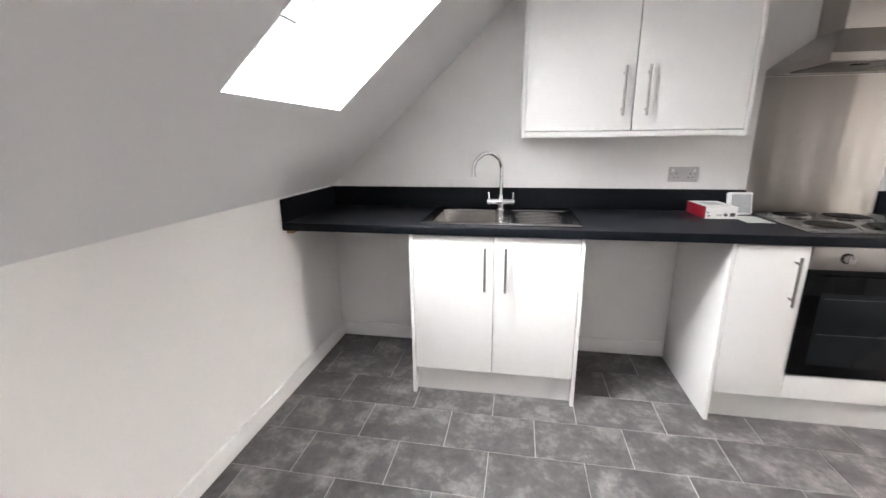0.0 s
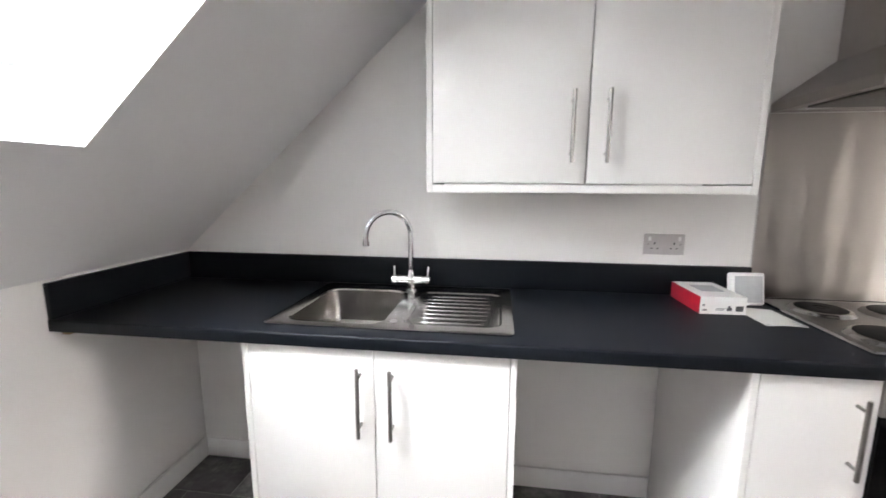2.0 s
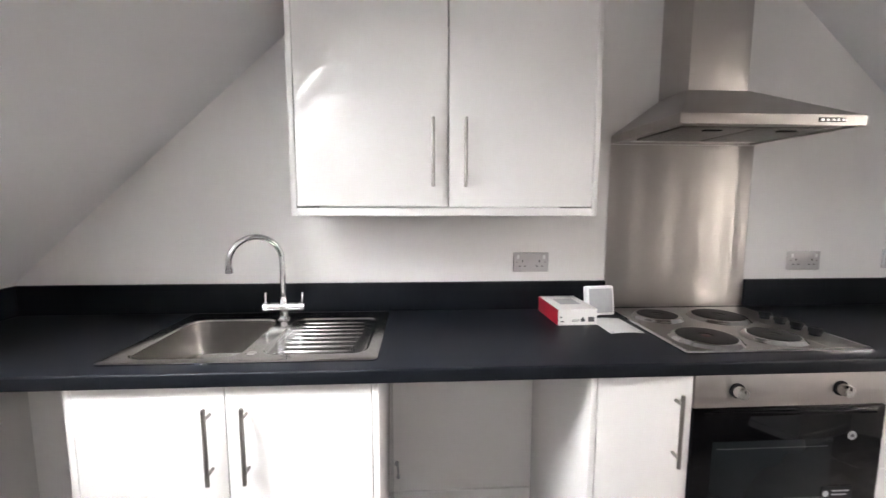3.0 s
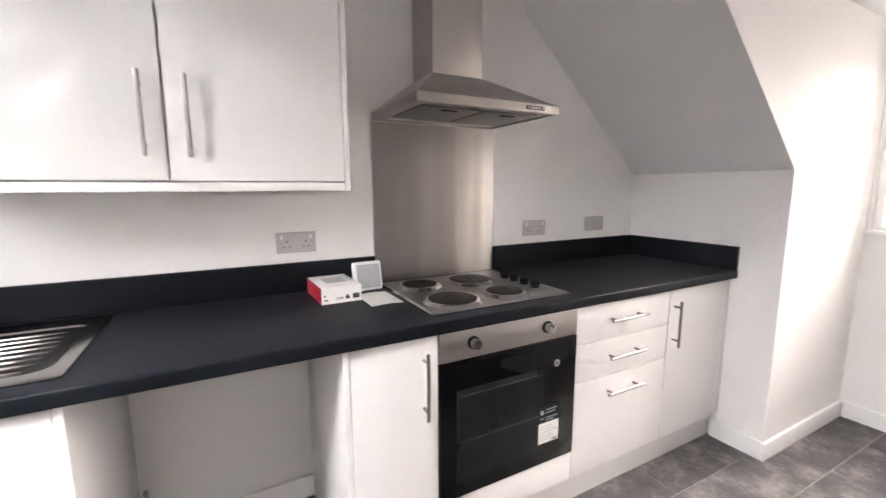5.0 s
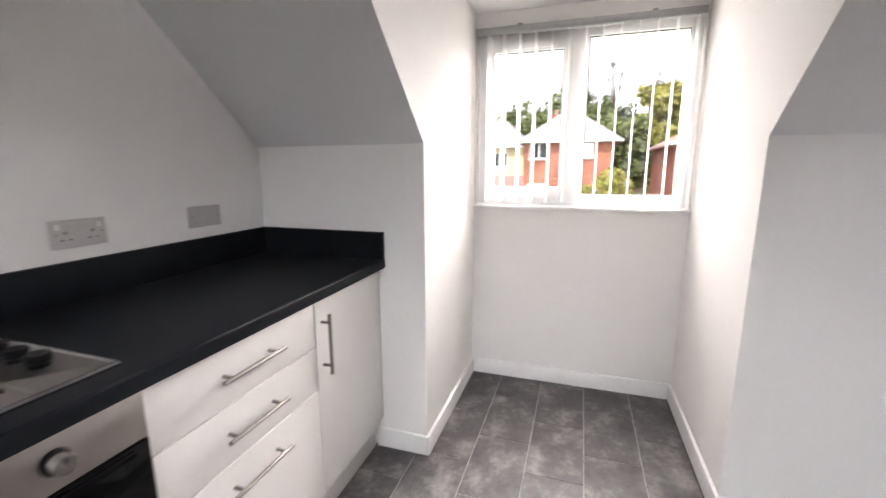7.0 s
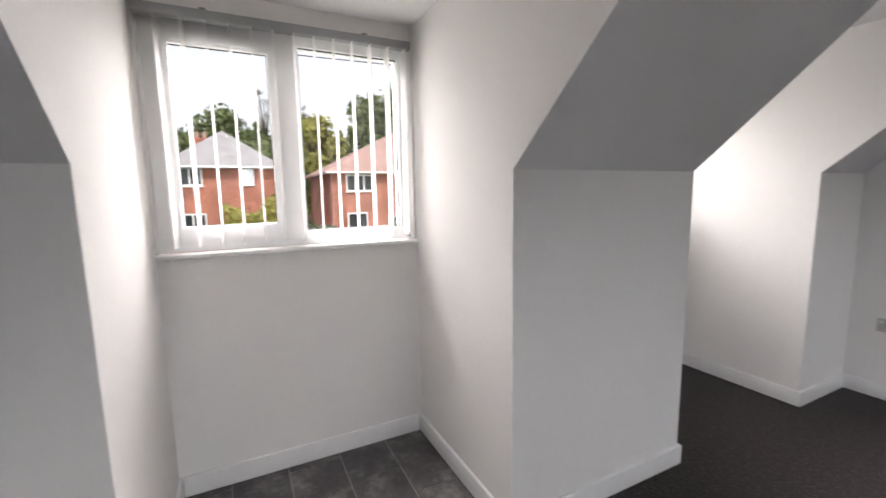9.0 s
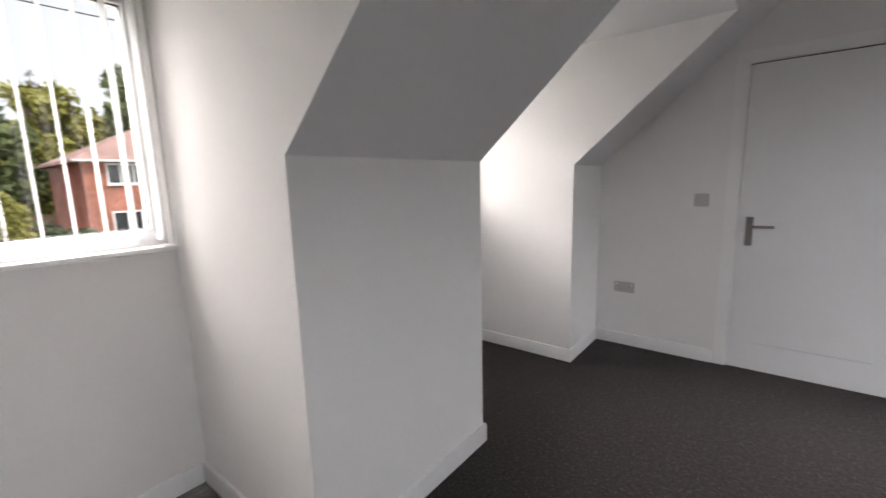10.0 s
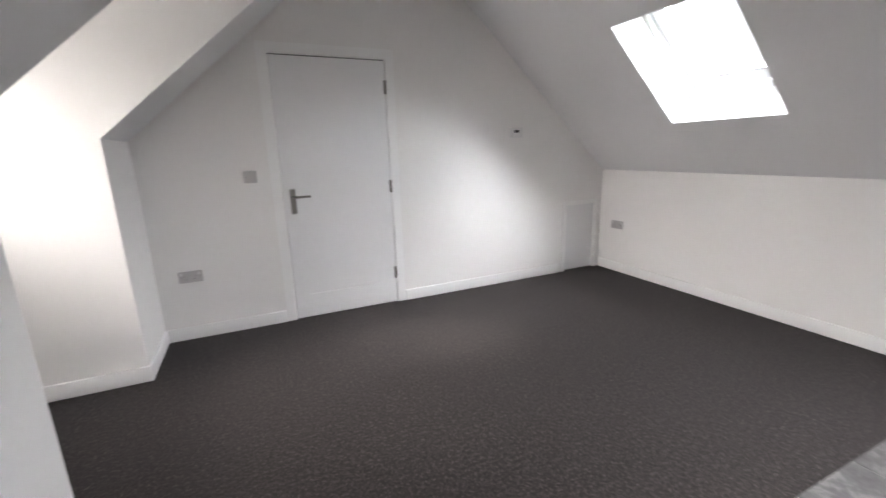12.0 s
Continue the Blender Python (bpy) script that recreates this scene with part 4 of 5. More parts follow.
def build_splashback():
    s = thing("splashback", (3.47, YB, 0.913), "brushed stainless steel splashback behind the hob", "splashback")
    part("sheet", box(3.166, YB - 0.006, 0.9135, 3.786, YB - 0.0005, 1.6, 0.001), SPLASH, s)
    for x in (3.1625, 3.7865):
        part("edge_seal", box(x, YB - 0.0045, 1.032, x + 0.003, YB - 0.0004, 1.6, 0.0008), WHITEP, s, "thin white sealant bead")


build_splashback()


def build_hob():
    x0, x1, y0, y1, z = 3.165, 3.762, 2.646, 3.162, 0.9125
    h = thing("electric_hob", (3.46, 2.9, z), "stainless steel electric hob with four black hotplates", "hob")
    bm = bmesh.new()
    loft(bm, [[(x, y, zz) for x, y in rounded_rect(x0 + i, y0 + i, x1 - i, y1 - i, 0.008)] for i, zz in ((0, z), (0, z + 0.004), (0.008, z + 0.008))])
    part("tray", bm, HOBSTEEL, h)
    bm = bmesh.new()
    loft(bm, [[(x, y, zz) for x, y in rounded_rect(x0 + i, y0 + i, x1 - i, y1 - i, 0.008)] for i, zz in ((-0.001, z), (-0.001, z + 0.005), (0.004, z + 0.0092), (0.009, z + 0.0086), (0.011, z + 0.0075))], close=False)
    part("raised_edge", bm, CHROME, h, "bright raised steel edge")
    zt = z + 0.008
    for cx, cy, r in ((3.302, 2.757, 0.09), (3.292, 3.018, 0.0735), (3.523, 2.998, 0.09), (3.532, 2.757, 0.0735)):
        ring = add_lathe(bmesh.new(), cx, cy, [(r - 0.002, zt + 0.011), (r + 0.004, zt + 0.0115), (r + 0.009, zt + 0.009), (r + 0.014, zt + 0.003), (r + 0.019, zt - 0.0004)], 48)
        pl = part("trim_ring", ring, CHROME, h, "polished steel ring")
        part("hotplate", add_lathe(bmesh.new(), cx, cy, [(0, zt + 0.0115), (0.022, zt + 0.0115), (0.024, zt + 0.0135), (r - 0.008, zt + 0.014), (r - 0.002, zt + 0.012), (r - 0.002, zt)], 48), CASTIRON, h, "black cast iron hotplate")
        part("centre_dot", add_lathe(bmesh.new(), cx, cy, [(0, zt + 0.0125), (0.012, zt + 0.0125), (0.014, zt + 0.0116)], 20), DULLRED if (cx < 3.4 and cy < 2.9) else CASTIRON, pl)
    part("divider", box(3.628, y0 + 0.02, zt - 0.001, 3.631, y1 - 0.02, zt + 0.001), STEEL_X, h)
    for cy in (2.775, 2.843, 2.911, 2.979):
        k = add_lathe(bmesh.new(), 3.697, cy, [(0.017, zt), (0.0175, zt + 0.008), (0.0205, zt + 0.011), (0.021, zt + 0.024), (0.019, zt + 0.027), (0, zt + 0.027)], 28)
        add_box(k, 3.694, cy - 0.014, zt + 0.0265, 3.700, cy + 0.014, zt + 0.0295, 0.001)
        part("control_knob", k, BLACKP, h, "black control knob")


build_hob()


def build_oven():
    x0, x1, y = 3.1625, 3.7575, YF - 0.004
    o = thing("built_in_oven", (3.46, 2.85, 0.275), "built-under electric oven with black glass door", "oven")
    part("body", box(x0 + 0.02, y + 0.03, 0.276, x1 - 0.02, 3.15, 0.862), GREYP, o)
    pn = part("control_panel", box(x0, y, 0.769, x1, y + 0.028, 0.867, 0.0015), STEEL_X, o, "brushed steel control panel")
    for kx in (3.288, 3.606):
        bm = rod((kx, y - 0.003, 0.821), (kx, y + 0.001, 0.821), 0.019, seg=28)
        add_rod(bm, (kx, y - 0.032, 0.821), (kx, y - 0.003, 0.821), 0.0165, 0.0180, 28, 0.002)
        kb = part("control_knob", bm, KNOBM, pn, "satin steel control knob")
        # black ring stands in for the knob's shadow on the panel
        part("bezel", rod((kx, y - 0.0055, 0.821), (kx, y + 0.001, 0.821), 0.0225, seg=28), BLACKP, kb, "black ring for the shade behind the knob")
        part("pointer", box(kx - 0.0012, y - 0.0334, 0.825, kx + 0.0012, y - 0.0318, 0.835), BLACKP, kb)
    d = part("oven_door", box(x0, y - 0.002, 0.276, x1, y + 0.026, 0.765, 0.002), BLACKG, o, "black glass door")
    part("door_window", box(3.225, y - 0.0032, 0.33, 3.60, y - 0.0018, 0.665, 0.0005), INNERG, d, "smoked glass window")
    part("door_grip", box(x0 + 0.03, y - 0.006, 0.742, x1 - 0.03, y - 0.0018, 0.757, 0.002), BLACKG, d)
    for zr in (0.642, 0.478):
        part("rack_rail", rod((3.24, y - 0.0035, zr), (3.585, y - 0.0035, zr), 0.0009, seg=8), FAINT, d, "faint steel rack seen through the glass")
    dot = rod((3.659, y - 0.0036, 0.672), (3.659, y - 0.0018, 0.672), 0.0135, seg=24)
    dot = part("round_sticker", dot, GREYP, d, "round pale sticker")
    part("sticker_mark", rod((3.659, y - 0.0042, 0.672), (3.659, y - 0.0035, 0.672), 0.006, seg=16), PRINT, dot)
    lb = part("label_top", box(3.578, y - 0.0042, 0.445, 3.676, y - 0.0033, 0.512), BLACKP, d, "dark printed sticker")
    part("label_ring", rod((3.593, y - 0.005, 0.488), (3.593, y - 0.0041, 0.488), 0.0095, seg=20), GREYP, lb)
    for k, (a, b, zz) in enumerate(((3.612, 3.668, 0.495), (3.612, 3.66, 0.483), (3.582, 3.60, 0.462), (3.61, 3.67, 0.463), (3.61, 3.65, 0.453))):
        part("print_bar", box(a, y - 0.0048, zz, b, y - 0.0041, zz + 0.0036), GREYP, lb)
    wl = part("label_sheet", box(3.578, y - 0.0042, 0.362, 3.676, y - 0.0033, 0.4445), CARD, d, "white printed energy sheet")
    for k in range(6):
        part("print_bar", box(3.586, y - 0.0048, 0.374 + k * 0.011, 3.668 - 0.012 * (k % 3), y - 0.0041, 0.3765 + k * 0.011), GREYP, wl)
    part("print_bar", box(3.648, y - 0.0048, 0.366, 3.668, y - 0.0041, 0.372), PRINT, wl)


build_oven()


def worktop_clutter():
    z = 0.9125
    b = thing("cardboard_box", (2.95, 3.06, z), "small white and red printed carton on the worktop", "box")
    m = pose(2.947, 3.06, z, 0, 0, 2)

    def at(bm):
        bm.transform(m)
        return bm
    part("carton", at(box(-0.072, -0.105, 0, 0.076, 0.115, 0.060, 0.0015)), CARD, b)
    part("red_side", at(box(-0.0735, -0.1045, 0.0005, -0.0722, 0.1145, 0.0595, 0.0003)), RED, b, "red printed side")
    part("picture", at(box(-0.035, -0.03, 0.0602, 0.045, 0.06, 0.0608)), GREYP, b, "grey printed picture")
    for x0, x1, z0, z1 in ((-0.062, -0.05, 0.012, 0.017), (-0.064, -0.058, 0.028, 0.034), (0.014, 0.03, 0.013, 0.024), (0.018, 0.025, 0.024, 0.03), (0.042, 0.066, 0.012, 0.03), (-0.02, 0.005, 0.014, 0.016), (-0.02, 0.008, 0.019, 0.021)):
        part("print_bar", at(box(x0, -0.1062, z0, x1, -0.1052, z1)), PRINT, b)
    s = thing("room_controller", (3.092, 3.1, z), "white square wireless controller with grey face", "controller")
    m2 = pose(3.093, 3.085, z, -9, 0, 6)
    hs = box(-0.06, -0.016, 0, 0.06, 0.016, 0.118, 0.012, 4)
    hs.transform(m2)
    hs = part("housing", hs, WHITEP, s)
    fc = box(-0.049, -0.0185, 0.011, 0.049, -0.0155, 0.107, 0.001, 2)
    fc.transform(m2)
    part("front_face", fc, GREYP, hs, "grey front face")
    l = thing("paper_leaflet", (3.085, 2.95, z), "white folded paper leaflet on the worktop", "leaflet")
    bm = plate([-0.06, -0.003, 0.003, 0.06], [-0.095, 0.085], set(), 0.0007, lambda u, v, w: (0.0 + u, v, 0.0008 + w + (0.0035 if abs(u) < 0.01 else 0.0)))
    bm.transform(pose(3.088, 2.945, z, 0, 0, 1))
    pp = part("sheet", bm, CARD, l)
    for k in range(3):
        t = box(0.012, -0.07 + 0.014 * k, 0.0024, 0.05, -0.066 + 0.014 * k, 0.0029)
        t.transform(pose(3.088, 2.945, z, 0, 0, 1))
        part("print_bar", t, GREYP, pp)
    t = box(-0.052, -0.091, 0.0019, 0.052, -0.078, 0.0024)
    t.transform(pose(3.088, 2.945, z, 0, 0, 1))
    part("print_bar", t, GREYP, pp)


worktop_clutter()


# ---- vertical blind ----
def build_blind(n, y0, y1):
    b = thing("vertical_blind", (5.69, (y0 + y1) / 2, 2.03), "white vertical slat blind, open, over the window", "blind", "window blinds")
    part("headrail", box(5.664, y0 + 0.02, 2.032, 5.706, y1 - 0.006, 2.066, 0.003), ALU, b)
    # solid grey strip, its colour gives the shade inside the rail's channel
    rl = bmesh.new()
    add_box(rl, 5.6655, y0 + 0.021, 2.0285, 5.7045, y1 - 0.007, 2.0315)
    part("rail_channel", rl, GREYP, b, "grey strip for the shade in the rail channel")
    for yy in (y0 + 0.25, y1 - 0.25):
        part("bracket", box(5.67, yy - 0.012, 2.0665, XW + 0.004, yy + 0.012, 2.076, 0.001), NICKEL, b)
    bm = bmesh.new()
    w, k, rows = 0.0445, 8, [(1.118, 0.0), (1.15, 0.0), (2.0, 0.0), (2.022, 0.0)]
    grid = []
    for z, _ in rows:
        for sgn in (0.0004, -0.0004):
            grid.append([bm.verts.new((-w + 2 * w * i / k, 0.004 * math.sin(math.pi * i / k) + sgn, z)) for i in range(k + 1)])
    front, back = grid[0::2], grid[1::2]
    for lay, flip in ((front, False), (back, True)):
        for a, c in zip(lay, lay[1:]):
            for i in range(k):
                q = (a[i], a[i + 1], c[i + 1], c[i])
                bm.faces.new(q[::-1] if flip else q)
    for f, g in zip((front[0], front[-1]), (back[0], back[-1])):
        for i in range(k):
            bm.faces.new((f[i], g[i], g[i + 1], f[i + 1]))
    for i in (0, k):
        for r in range(len(rows) - 1):
            bm.faces.new((front[r][i], front[r + 1][i], back[r + 1][i], back[r][i]))
    slat = mesh_of("slat", bm, FABRIC)
    hm = rod((0, 0, 2.02), (0, 0, 2.034), 0.003, seg=8)
    add_box(hm, -0.014, -0.0012, 2.016, 0.014, 0.0012, 2.0225)
    hanger = mesh_of("hanger", hm, UPVC)
    wm = mesh_of("weight", box(-0.041, 0.0025, 1.112, 0.041, 0.0055, 1.138, 0.001), UPVC)
    count = 13
    for i in range(count):
        y = y0 + 0.055 + i * (y1 - y0 - 0.14) / (count - 1)
        turn = -5 + random.uniform(-3, 3)
        for name, me in (("slat", slat), ("hanger", hanger), ("weight", wm)):
            o = new(name, me)
            o.parent = b
            o.matrix_parent_inverse = Matrix.Translation(-Vector(b.location))
            o.matrix_basis = pose(5.684, y, 0, 0, 0, turn)
    ch = bmesh.new()
    for x in (-0.036, 0.036):
        pts = []
        for i in range(count):
            y = y0 + 0.055 + i * (y1 - y0 - 0.14) / (count - 1)
            pts.append((5.684 + x, y, 1.122))
            if i < count - 1:
                pts.append((5.684 + x, y + (y1 - y0 - 0.14) / (count - 1) / 2, 1.114))
        add_tube(ch, pts, 0.0009, 5)
    part("spacer_chain", ch, UPVC, b)


build_blind(1, *D1)
build_blind(2, *D2)


def pipe_tail():
    t = thing("capped_pipe", (2.285, 3.15, 0.1), "short dark capped pipe tail beside the sink cabinet", "pipe")
    bm = add_tube(bmesh.new(), [(2.27, 3.202, 0.225), (2.275, 3.192, 0.22), (2.277, 3.188, 0.205), (2.277, 3.187, 0.18)], 0.0045, 10)
    part("pipe", bm, GREYP, t)
    part("cap", rod((2.277, 3.187, 0.17), (2.277, 3.187, 0.186), 0.007, seg=14, bevel=0.001), GREYP, t)
    part("wall_plate", rod((2.27, 3.2, 0.226), (2.27, YB - 0.0005, 0.226), 0.009, seg=16), GREYP, t)


pipe_tail()


# ---- outside ----
def far_ground():
    bm = bmesh.new()
    bmesh.ops.create_grid(bm, x_segments=2, y_segments=2, size=1500)
    bmesh.ops.translate(bm, verts=bm.verts, vec=(0, 0, GROUND))
    structure("ground", bm, GRASS, "grassy ground among the houses", "ground")
    structure("road", box(16, -60, GROUND + 0.004, 22, 60, GROUND + 0.05), TARMAC, "grey tarmac road between the houses", "road")


far_ground()


def far_window(house, x, y, z, w, h, lights=2):
    """A window in a wall that faces -x: frame, sill and panes."""
    wd = plate([y - w / 2, y - w / 2 + 0.07] + [v for k in range(1, lights) for v in (y - w / 2 + k * w / lights - 0.035, y - w / 2 + k * w / lights + 0.035)] + [y + w / 2 - 0.07, y + w / 2],
               [z, z + 0.08, z + h - 0.08, z + h], {(2 * k + 1, 1) for k in range(lights)}, 0.1, lambda u, v, t: (x - 0.06 + t, u, v))
    wd = part("window", wd, UPVC, house)
    for k in range(lights):
        part("pane", box(x - 0.01, y - w / 2 + k * w / lights + 0.02, z + 0.05, x + 0.0, y - w / 2 + (k + 1) * w / lights - 0.02, z + h - 0.05), DARKPANE, wd)
    part("sill", box(x - 0.12, y - w / 2 - 0.06, z - 0.07, x - 0.001, y + w / 2 + 0.06, z - 0.002, 0.01), CARD, wd)


def build_house(x0, x1, y0, y1, eave, ridge, wall, roof, label, windows, chimneys=(), hip=0.5):
    h = thing("house", ((x0 + x1) / 2, (y0 + y1) / 2, GROUND), label, "house", "houses across the road")
    part("wall", box(x0, y0, GROUND, x1, y1, eave), wall, h)
    bm = bmesh.new()
    o = 0.45
    a = [bm.verts.new(p) for p in ((x0 - o, y0 - o, eave - 0.12), (x1 + o, y0 - o, eave - 0.12), (x1 + o, y1 + o, eave - 0.12), (x0 - o, y1 + o, eave - 0.12))]
    b = [bm.verts.new((v.co.x, v.co.y, eave + 0.02)) for v in a]
    wy, wx = (y1 - y0) / 2, (x1 - x0) / 2
    run = min(wx, wy) * 2 * hip
    if wy >= wx:
        r = [bm.verts.new(((x0 + x1) / 2, y0 + run, ridge)), bm.verts.new(((x0 + x1) / 2, y1 - run, ridge))]
        tops = ((b[0], b[1], r[0]), (b[1], b[2], r[1], r[0]), (b[2], b[3], r[1]), (b[3], b[0], r[0], r[1]))
    else:
        r = [bm.verts.new((x0 + run, (y0 + y1) / 2, ridge)), bm.verts.new((x1 - run, (y0 + y1) / 2, ridge))]
        tops = ((b[0], b[1], r[1], r[0]), (b[1], b[2], r[1]), (b[2], b[3], r[0], r[1]), (b[3], b[0], r[0]))
    bm.faces.new(a[::-1])
    for k in range(4):
        n = (k + 1) % 4
        bm.faces.new((a[k], a[n], b[n], b[k]))
    for f in tops:
        bm.faces.new(f)
    rf = part("roof", bm, roof, h, smooth=False)
    part("gutter", rod((x0 - o - 0.05, y0 - o, eave - 0.05), (x0 - o - 0.05, y1 + o, eave - 0.05), 0.06, seg=8), UPVC, rf)
    for cx, cy, top in chimneys:
        c = part("chimney", box(cx - 0.25, cy - 0.34, eave, cx + 0.25, cy + 0.34, top), BRICK, rf)
        part("chimney_cap", box(cx - 0.31, cy - 0.4, top, cx + 0.31, cy + 0.4, top + 0.12), BRICK, c)
        for d in (-0.2, 0.2):
            part("chimney_pot", rod((cx, cy + d, top + 0.12), (cx, cy + d, top + 0.5), 0.12, 0.1, 12), ROOFR, c)
    for y, z, w, hh, n in windows:
        far_window(h, x0, y, z, w, hh, n)
    return h


build_house(30.0, 38.5, -0.1, 5.1, 3.0, 5.3, BRICK, ROOFG, "red brick semi-detached house with grey hipped roof",
            [(4.2, 1.95, 1.2, 1.0, 2), (1.4, 2.0, 0.75, 0.95, 1), (4.2, -0.75, 1.3, 1.2, 2), (1.0, -1.0, 0.9, 1.1, 1)], [(33.2, 3.65, 4.75)], 0.5)
build_house(33.0, 41.0, 5.5, 9.4, 2.9, 5.1, YELLOWR, ROOFG, "cream rendered house with grey roof", [(7.2, 1.5, 1.2, 1.0, 2), (7.2, -0.9, 1.2, 1.1, 2)], (), 0.5)
build_house(30.0, 38.0, -14.6, -3.35, 2.75, 5.9, BRICK, ROOFR, "red brick house with hipped red tile roof",
            [(-5.1, 1.55, 1.7, 1.05, 3), (-9.3, 1.55, 1.7, 1.05, 3), (-4.9, -1.3, 1.3, 1.5, 2), (-7.6, -1.3, 1.3, 1.2, 2)], (), 0.69)
cream = bpy.data.objects["house.001"]
part("lower_wall", box(32.96, 5.46, GROUND, 33.0 - 0.003, 9.44, 0.9), PINKR, cream, "pink painted lower storey")
build_house(58.0, 66.0, -13.0, -5.5, 3.4, 6.6, BRICK, ROOFR, "distant brick house with red roof", [(-8, 1.6, 1.5, 1.1, 2), (-8, -1.2, 1.5, 1.1, 2)])


def build_tree(x, y, height, spread, leaf, label, n=8500, bare=False, base=GROUND):
    t = thing("tree", (x, y, base), label, "tree", "trees behind the houses")
    rng = random.Random(int(x * 31 + y * 17 + height * 7))
    bm = bmesh.new()
    lean = Vector((rng.uniform(-0.3, 0.3), rng.uniform(-0.3, 0.3), 0))
    top = Vector((x, y, base + height * 0.72)) + lean
    add_rod(bm, (x, y, base - 0.1), (x + lean.x * 0.5, y + lean.y * 0.5, base + height * 0.4), height * 0.028, height * 0.02, 10)
    add_rod(bm, (x + lean.x * 0.5, y + lean.y * 0.5, base + height * 0.4), top, height * 0.02, height * 0.006, 8)
    blobs = []
    for k in range(26 if not bare else 22):
        f = rng.uniform(0.28, 1.0)
        a = rng.uniform(0, 2 * math.pi)
        rad = spread * (math.sin(math.pi * min(1, (f - 0.18) / 0.95)) ** 0.7) * rng.uniform(0.35, 1.0)
        c = Vector((x + rad * math.cos(a), y + rad * math.sin(a), base + height * f * 0.93))
        s = Vector((x + lean.x * f, y + lean.y * f, base + height * max(0.2, f * 0.72 - 0.08)))
        add_rod(bm, s, c, height * 0.008, height * 0.002, 5)
        blobs.append((c, spread * rng.uniform(0.22, 0.42)))
    part("trunk", bm, BARK, t)
    verts, faces = [], []
    for k in range(n):
        c, r = blobs[k % len(blobs)]
        d = Vector((rng.gauss(0, 1), rng.gauss(0, 1), rng.gauss(0, 0.8)))
        d = d.normalized() * r * rng.uniform(0.45, 1.12)
        p = c + d
        u = Vector((rng.gauss(0, 1), rng.gauss(0, 1), rng.gauss(0, 1))).normalized()
        v = u.orthogonal().normalized()
        w = u.cross(v)
        s = rng.uniform(0.14, 0.36) * (0.4 if bare else 1.0)
        i = len(verts)
        verts += [p + v * s, p + w * s * 0.6 + u * s * 0.2, p - v * s, p - w * s * 0.6 - u * s * 0.15]
        faces.append((i, i + 1, i + 2, i + 3))
    me = bpy.data.meshes.new("crown")
    me.from_pydata(verts, [], faces)
    me.materials.append(leaf)
    o = new("crown", me)
    o.parent = t
    o.matrix_parent_inverse = Matrix.Translation(-Vector(t.location))
    return t


for x, y, hgt, sp, lf, lab in (
        (43, -1.6, 9.6, 2.4, LEAF, "green tree between the houses"), (56, 4.0, 12.0, 4.4, LEAFD, "dark green tree behind the houses"),
        (46, 6.5, 10.5, 4.2, LEAF, "broad green tree behind the houses"), (50, 1.5, 13.0, 4.0, LEAF, "broad green tree behind the houses"),
        (52, -2.0, 10.2, 3.4, LEAFD, "dark green tree behind the houses"), (48, -5.2, 12.8, 3.6, LEAFY, "yellow-green autumn tree behind the houses"),
        (47, -13.0, 15.7, 4.6, LEAF, "tall green tree behind the houses"), (45, -16.5, 14.5, 5.2, LEAFD, "tall dark green tree behind the houses"),
        (55, 13.0, 10.5, 4.8, LEAFD, "dark green tree behind the houses"), (58, 9.0, 11.5, 4.4, LEAF, "broad green tree behind the houses"),
        (44, 15.5, 9.0, 3.2, LEAFY, "yellow-green autumn tree behind the houses"), (62, -3.5, 12.5, 5.0, LEAFD, "dark green tree behind the houses"),
        (60, -16.0, 13.0, 5.2, LEAF, "broad green tree behind the houses")):
    build_tree(x, y, hgt, sp, lf, lab)
for x, y, hgt in ((64, -2.2, 19.5), (66, -6.8, 18.6), (63, 1.2, 15.5)):
    build_tree(x, y, hgt, 1.5, BARK, "tall slender bare poplar", 900, True)


def build_hedge(x, y0, y1, h, d, leaf, label):
    t = thing("hedge", (x, (y0 + y1) / 2, GROUND), label, "hedge", "garden hedges")
    rng = random.Random(int(y0 * 13 + 400))
    bm = bmesh.new()
    for k in range(int((y1 - y0) / 0.6) + 1):
        y = y0 + k * 0.6
        add_rod(bm, (x, y, GROUND - 0.05), (x + rng.uniform(-0.3, 0.3), y + rng.uniform(-0.3, 0.3), GROUND + h * 0.8), 0.04, 0.015, 6)
    part("stems", bm, BARK, t)
    verts, faces = [], []
    for k in range(int(700 * (y1 - y0) * d)):
        y = rng.uniform(y0, y1)
        top = h * (0.85 + 0.2 * noise.noise(Vector((x, y * 0.9, 1.3))))
        p = Vector((x + rng.uniform(-d, d) / 1.6, y, GROUND + rng.uniform(0.05, 1.0) ** 0.6 * top))
        u = Vector((rng.gauss(0, 1), rng.gauss(0, 1), rng.gauss(0, 1))).normalized()
        v = u.orthogonal().normalized()
        w, s, i = u.cross(v), rng.uniform(0.06, 0.16), len(verts)
        verts += [p + v * s, p + w * s * 0.6, p - v * s, p - w * s * 0.6]
        faces.append((i, i + 1, i + 2, i + 3))
    me = bpy.data.meshes.new("leaves")
    me.from_pydata(verts, [], faces)
    me.materials.append(leaf)
    o = new("leaves", me)
    o.parent = t
    o.matrix_parent_inverse = Matrix.Translation(-Vector(t.location))


build_hedge(26.5, -0.8, 2.6, 5.2, 1.4, LEAFY, "overgrown yellow-green garden hedge before the brick house")
build_hedge(27.5, -3.2, -1.0, 3.6, 0.9, LEAFD, "low dark garden hedge between the houses")
build_hedge(28.5, 7.2, 10.5, 3.2, 1.2, LEAFY, "orange-green garden shrubs before the cream house")


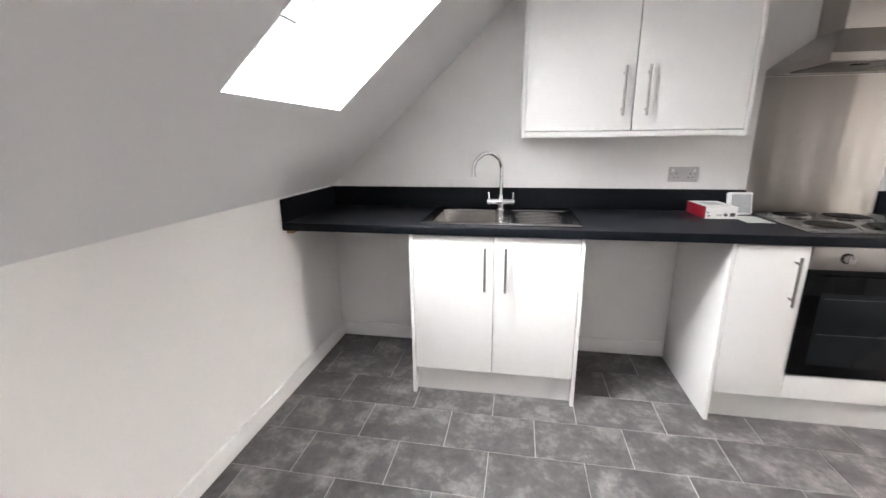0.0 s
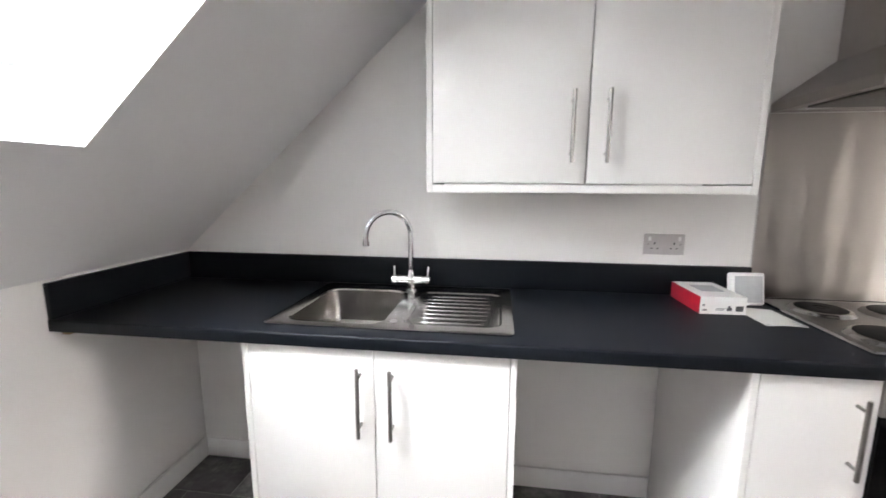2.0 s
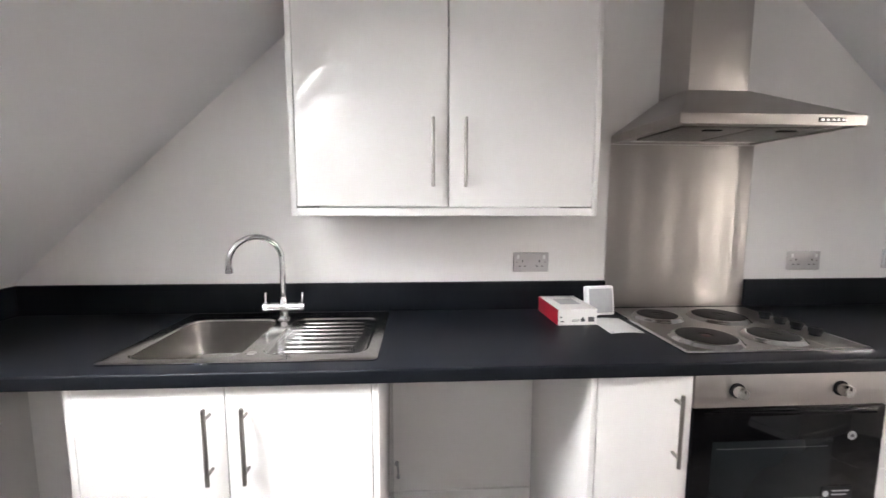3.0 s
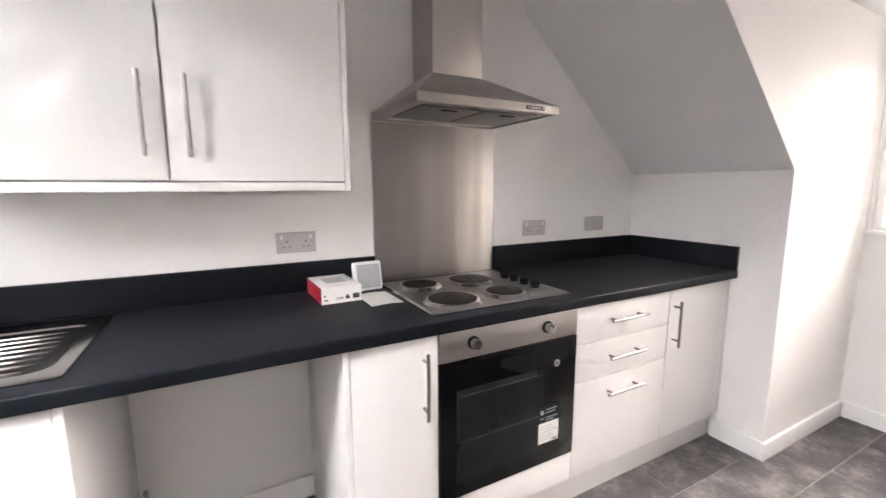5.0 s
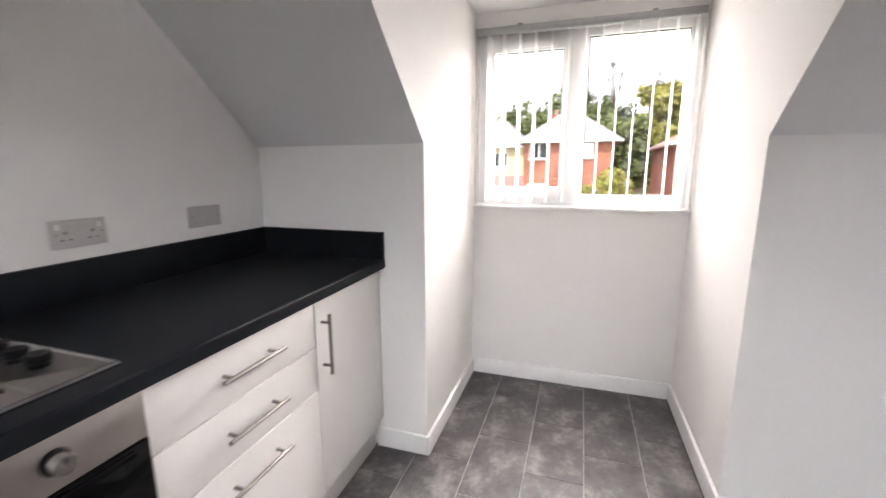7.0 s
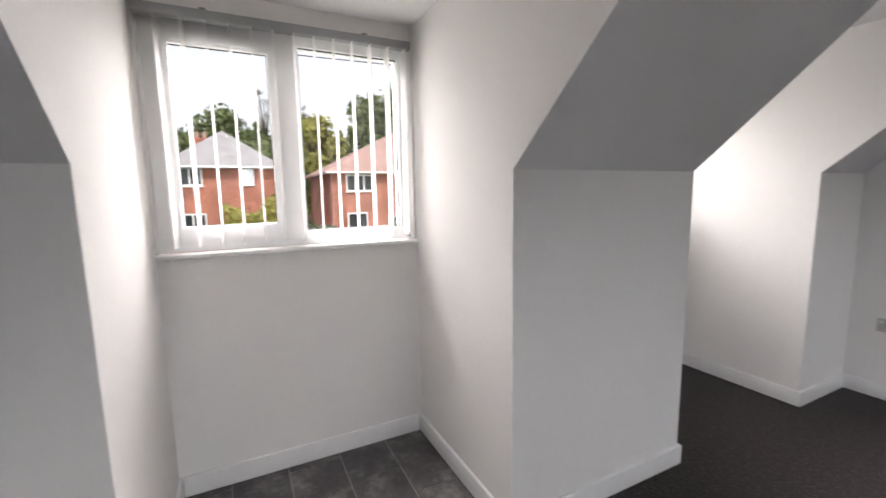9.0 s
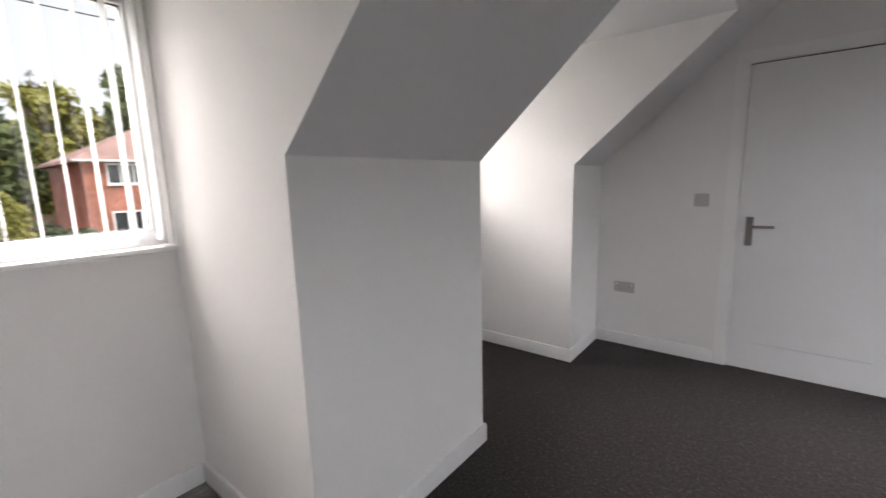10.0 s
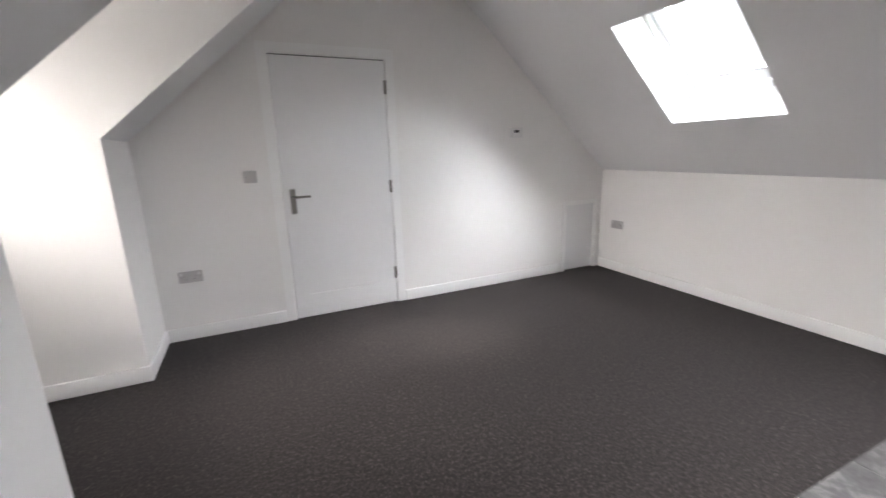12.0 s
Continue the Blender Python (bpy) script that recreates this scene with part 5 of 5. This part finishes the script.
def build_fence(x, y0, y1, h):
    f = thing("garden_fence", (x, (y0 + y1) / 2, GROUND), "weathered wooden garden fence between the houses", "fence")
    k = 0
    y = y0
    while y < y1:
        if k % 9 == 0:
            part("post", box(x - 0.05, y, GROUND, x + 0.05, y + 0.1, GROUND + h + 0.1), FENCE, f)
        else:
            part("board", box(x - 0.015, y, GROUND + 0.05, x + 0.015, y + 0.14, GROUND + h), FENCE, f)
        y += 0.16
        k += 1
    for z in (0.4, h - 0.3):
        part("rail", box(x + 0.016, y0, GROUND + z, x + 0.06, y1, GROUND + z + 0.08), FENCE, f)


build_fence(38.0, -3.3, 0.0, 3.2)


def overhead_line():
    t = thing("overhead_wire", (14.0, 0.0, 4.7), "thin dark overhead wire across the street", "wire")
    bm = add_tube(bmesh.new(), [(14.0, y, 4.5 + 0.0012 * (y - 2) ** 2 - 0.012 * y) for y in range(-40, 41, 4)], 0.011, 6)
    part("wire", bm, BLACKP, t)
    for y in (-40, 40):
        part("pole", rod((14.0, y, GROUND), (14.0, y, 7.2), 0.13, 0.1, 10), BARK, t)


overhead_line()


# ---- vinyl floor, tile by tile ----
def build_vinyl():
    fl = structure("floor_vinyl", box(XL - 0.1, YV + 0.0005, -0.06, XW + 0.1, YB + 0.1, -0.0022), GROUT, "grey slate-look vinyl tile floor with pale joints", "vinyl floor")
    tw, th, gap = 0.3985, 0.2468, 0.0034
    turn = Matrix.Rotation(-0.0065, 4, "Z")
    origin = Vector((1.262, 2.470, 0))
    bounds = ((XL - 0.05, XW + 0.05), (YV + 0.001, YB + 0.05))
    shared = mesh_of("tile", box(-tw / 2 + gap / 2, -th / 2 + gap / 2, -0.004, tw / 2 - gap / 2, th / 2 - gap / 2, 0.0, 0.0012, 1), TILE)
    for j in range(-6, 5):
        for i in range(-4, 14):
            c = origin + turn @ Vector(((i + (0.0 if j % 2 else 0.5)) * tw - tw / 2, (j + 0.5) * th, 0))
            m = Matrix.Translation(c) @ turn
            if c.x < bounds[0][0] - 0.2 or c.x > bounds[0][1] + 0.2 or c.y < bounds[1][0] - 0.12 or c.y > bounds[1][1] + 0.1:
                continue
            inside = bounds[0][0] + 0.21 < c.x < bounds[0][1] - 0.21 and bounds[1][0] + 0.13 < c.y < bounds[1][1] - 0.13
            if c.x > XR + 0.3 and not (D1[0] - 0.15 < c.y < D1[1] + 0.15):
                continue
            me = shared
            if not inside:
                bm = bmesh.new()
                bm.from_mesh(shared)
                bm.transform(m)
                for co, no in (((bounds[0][0], 0, 0), (-1, 0, 0)), ((bounds[0][1], 0, 0), (1, 0, 0)), ((0, bounds[1][0], 0), (0, -1, 0)), ((0, bounds[1][1], 0), (0, 1, 0))):
                    bmesh.ops.bisect_plane(bm, geom=bm.verts[:] + bm.edges[:] + bm.faces[:], plane_co=co, plane_no=no, clear_outer=True)
                bm.transform(m.inverted())
                if not bm.faces:
                    bm.free()
                    continue
                me = mesh_of("tile", bm, TILE)
            o = new("tile", me)
            o.parent = fl
            o.matrix_basis = m


build_vinyl()
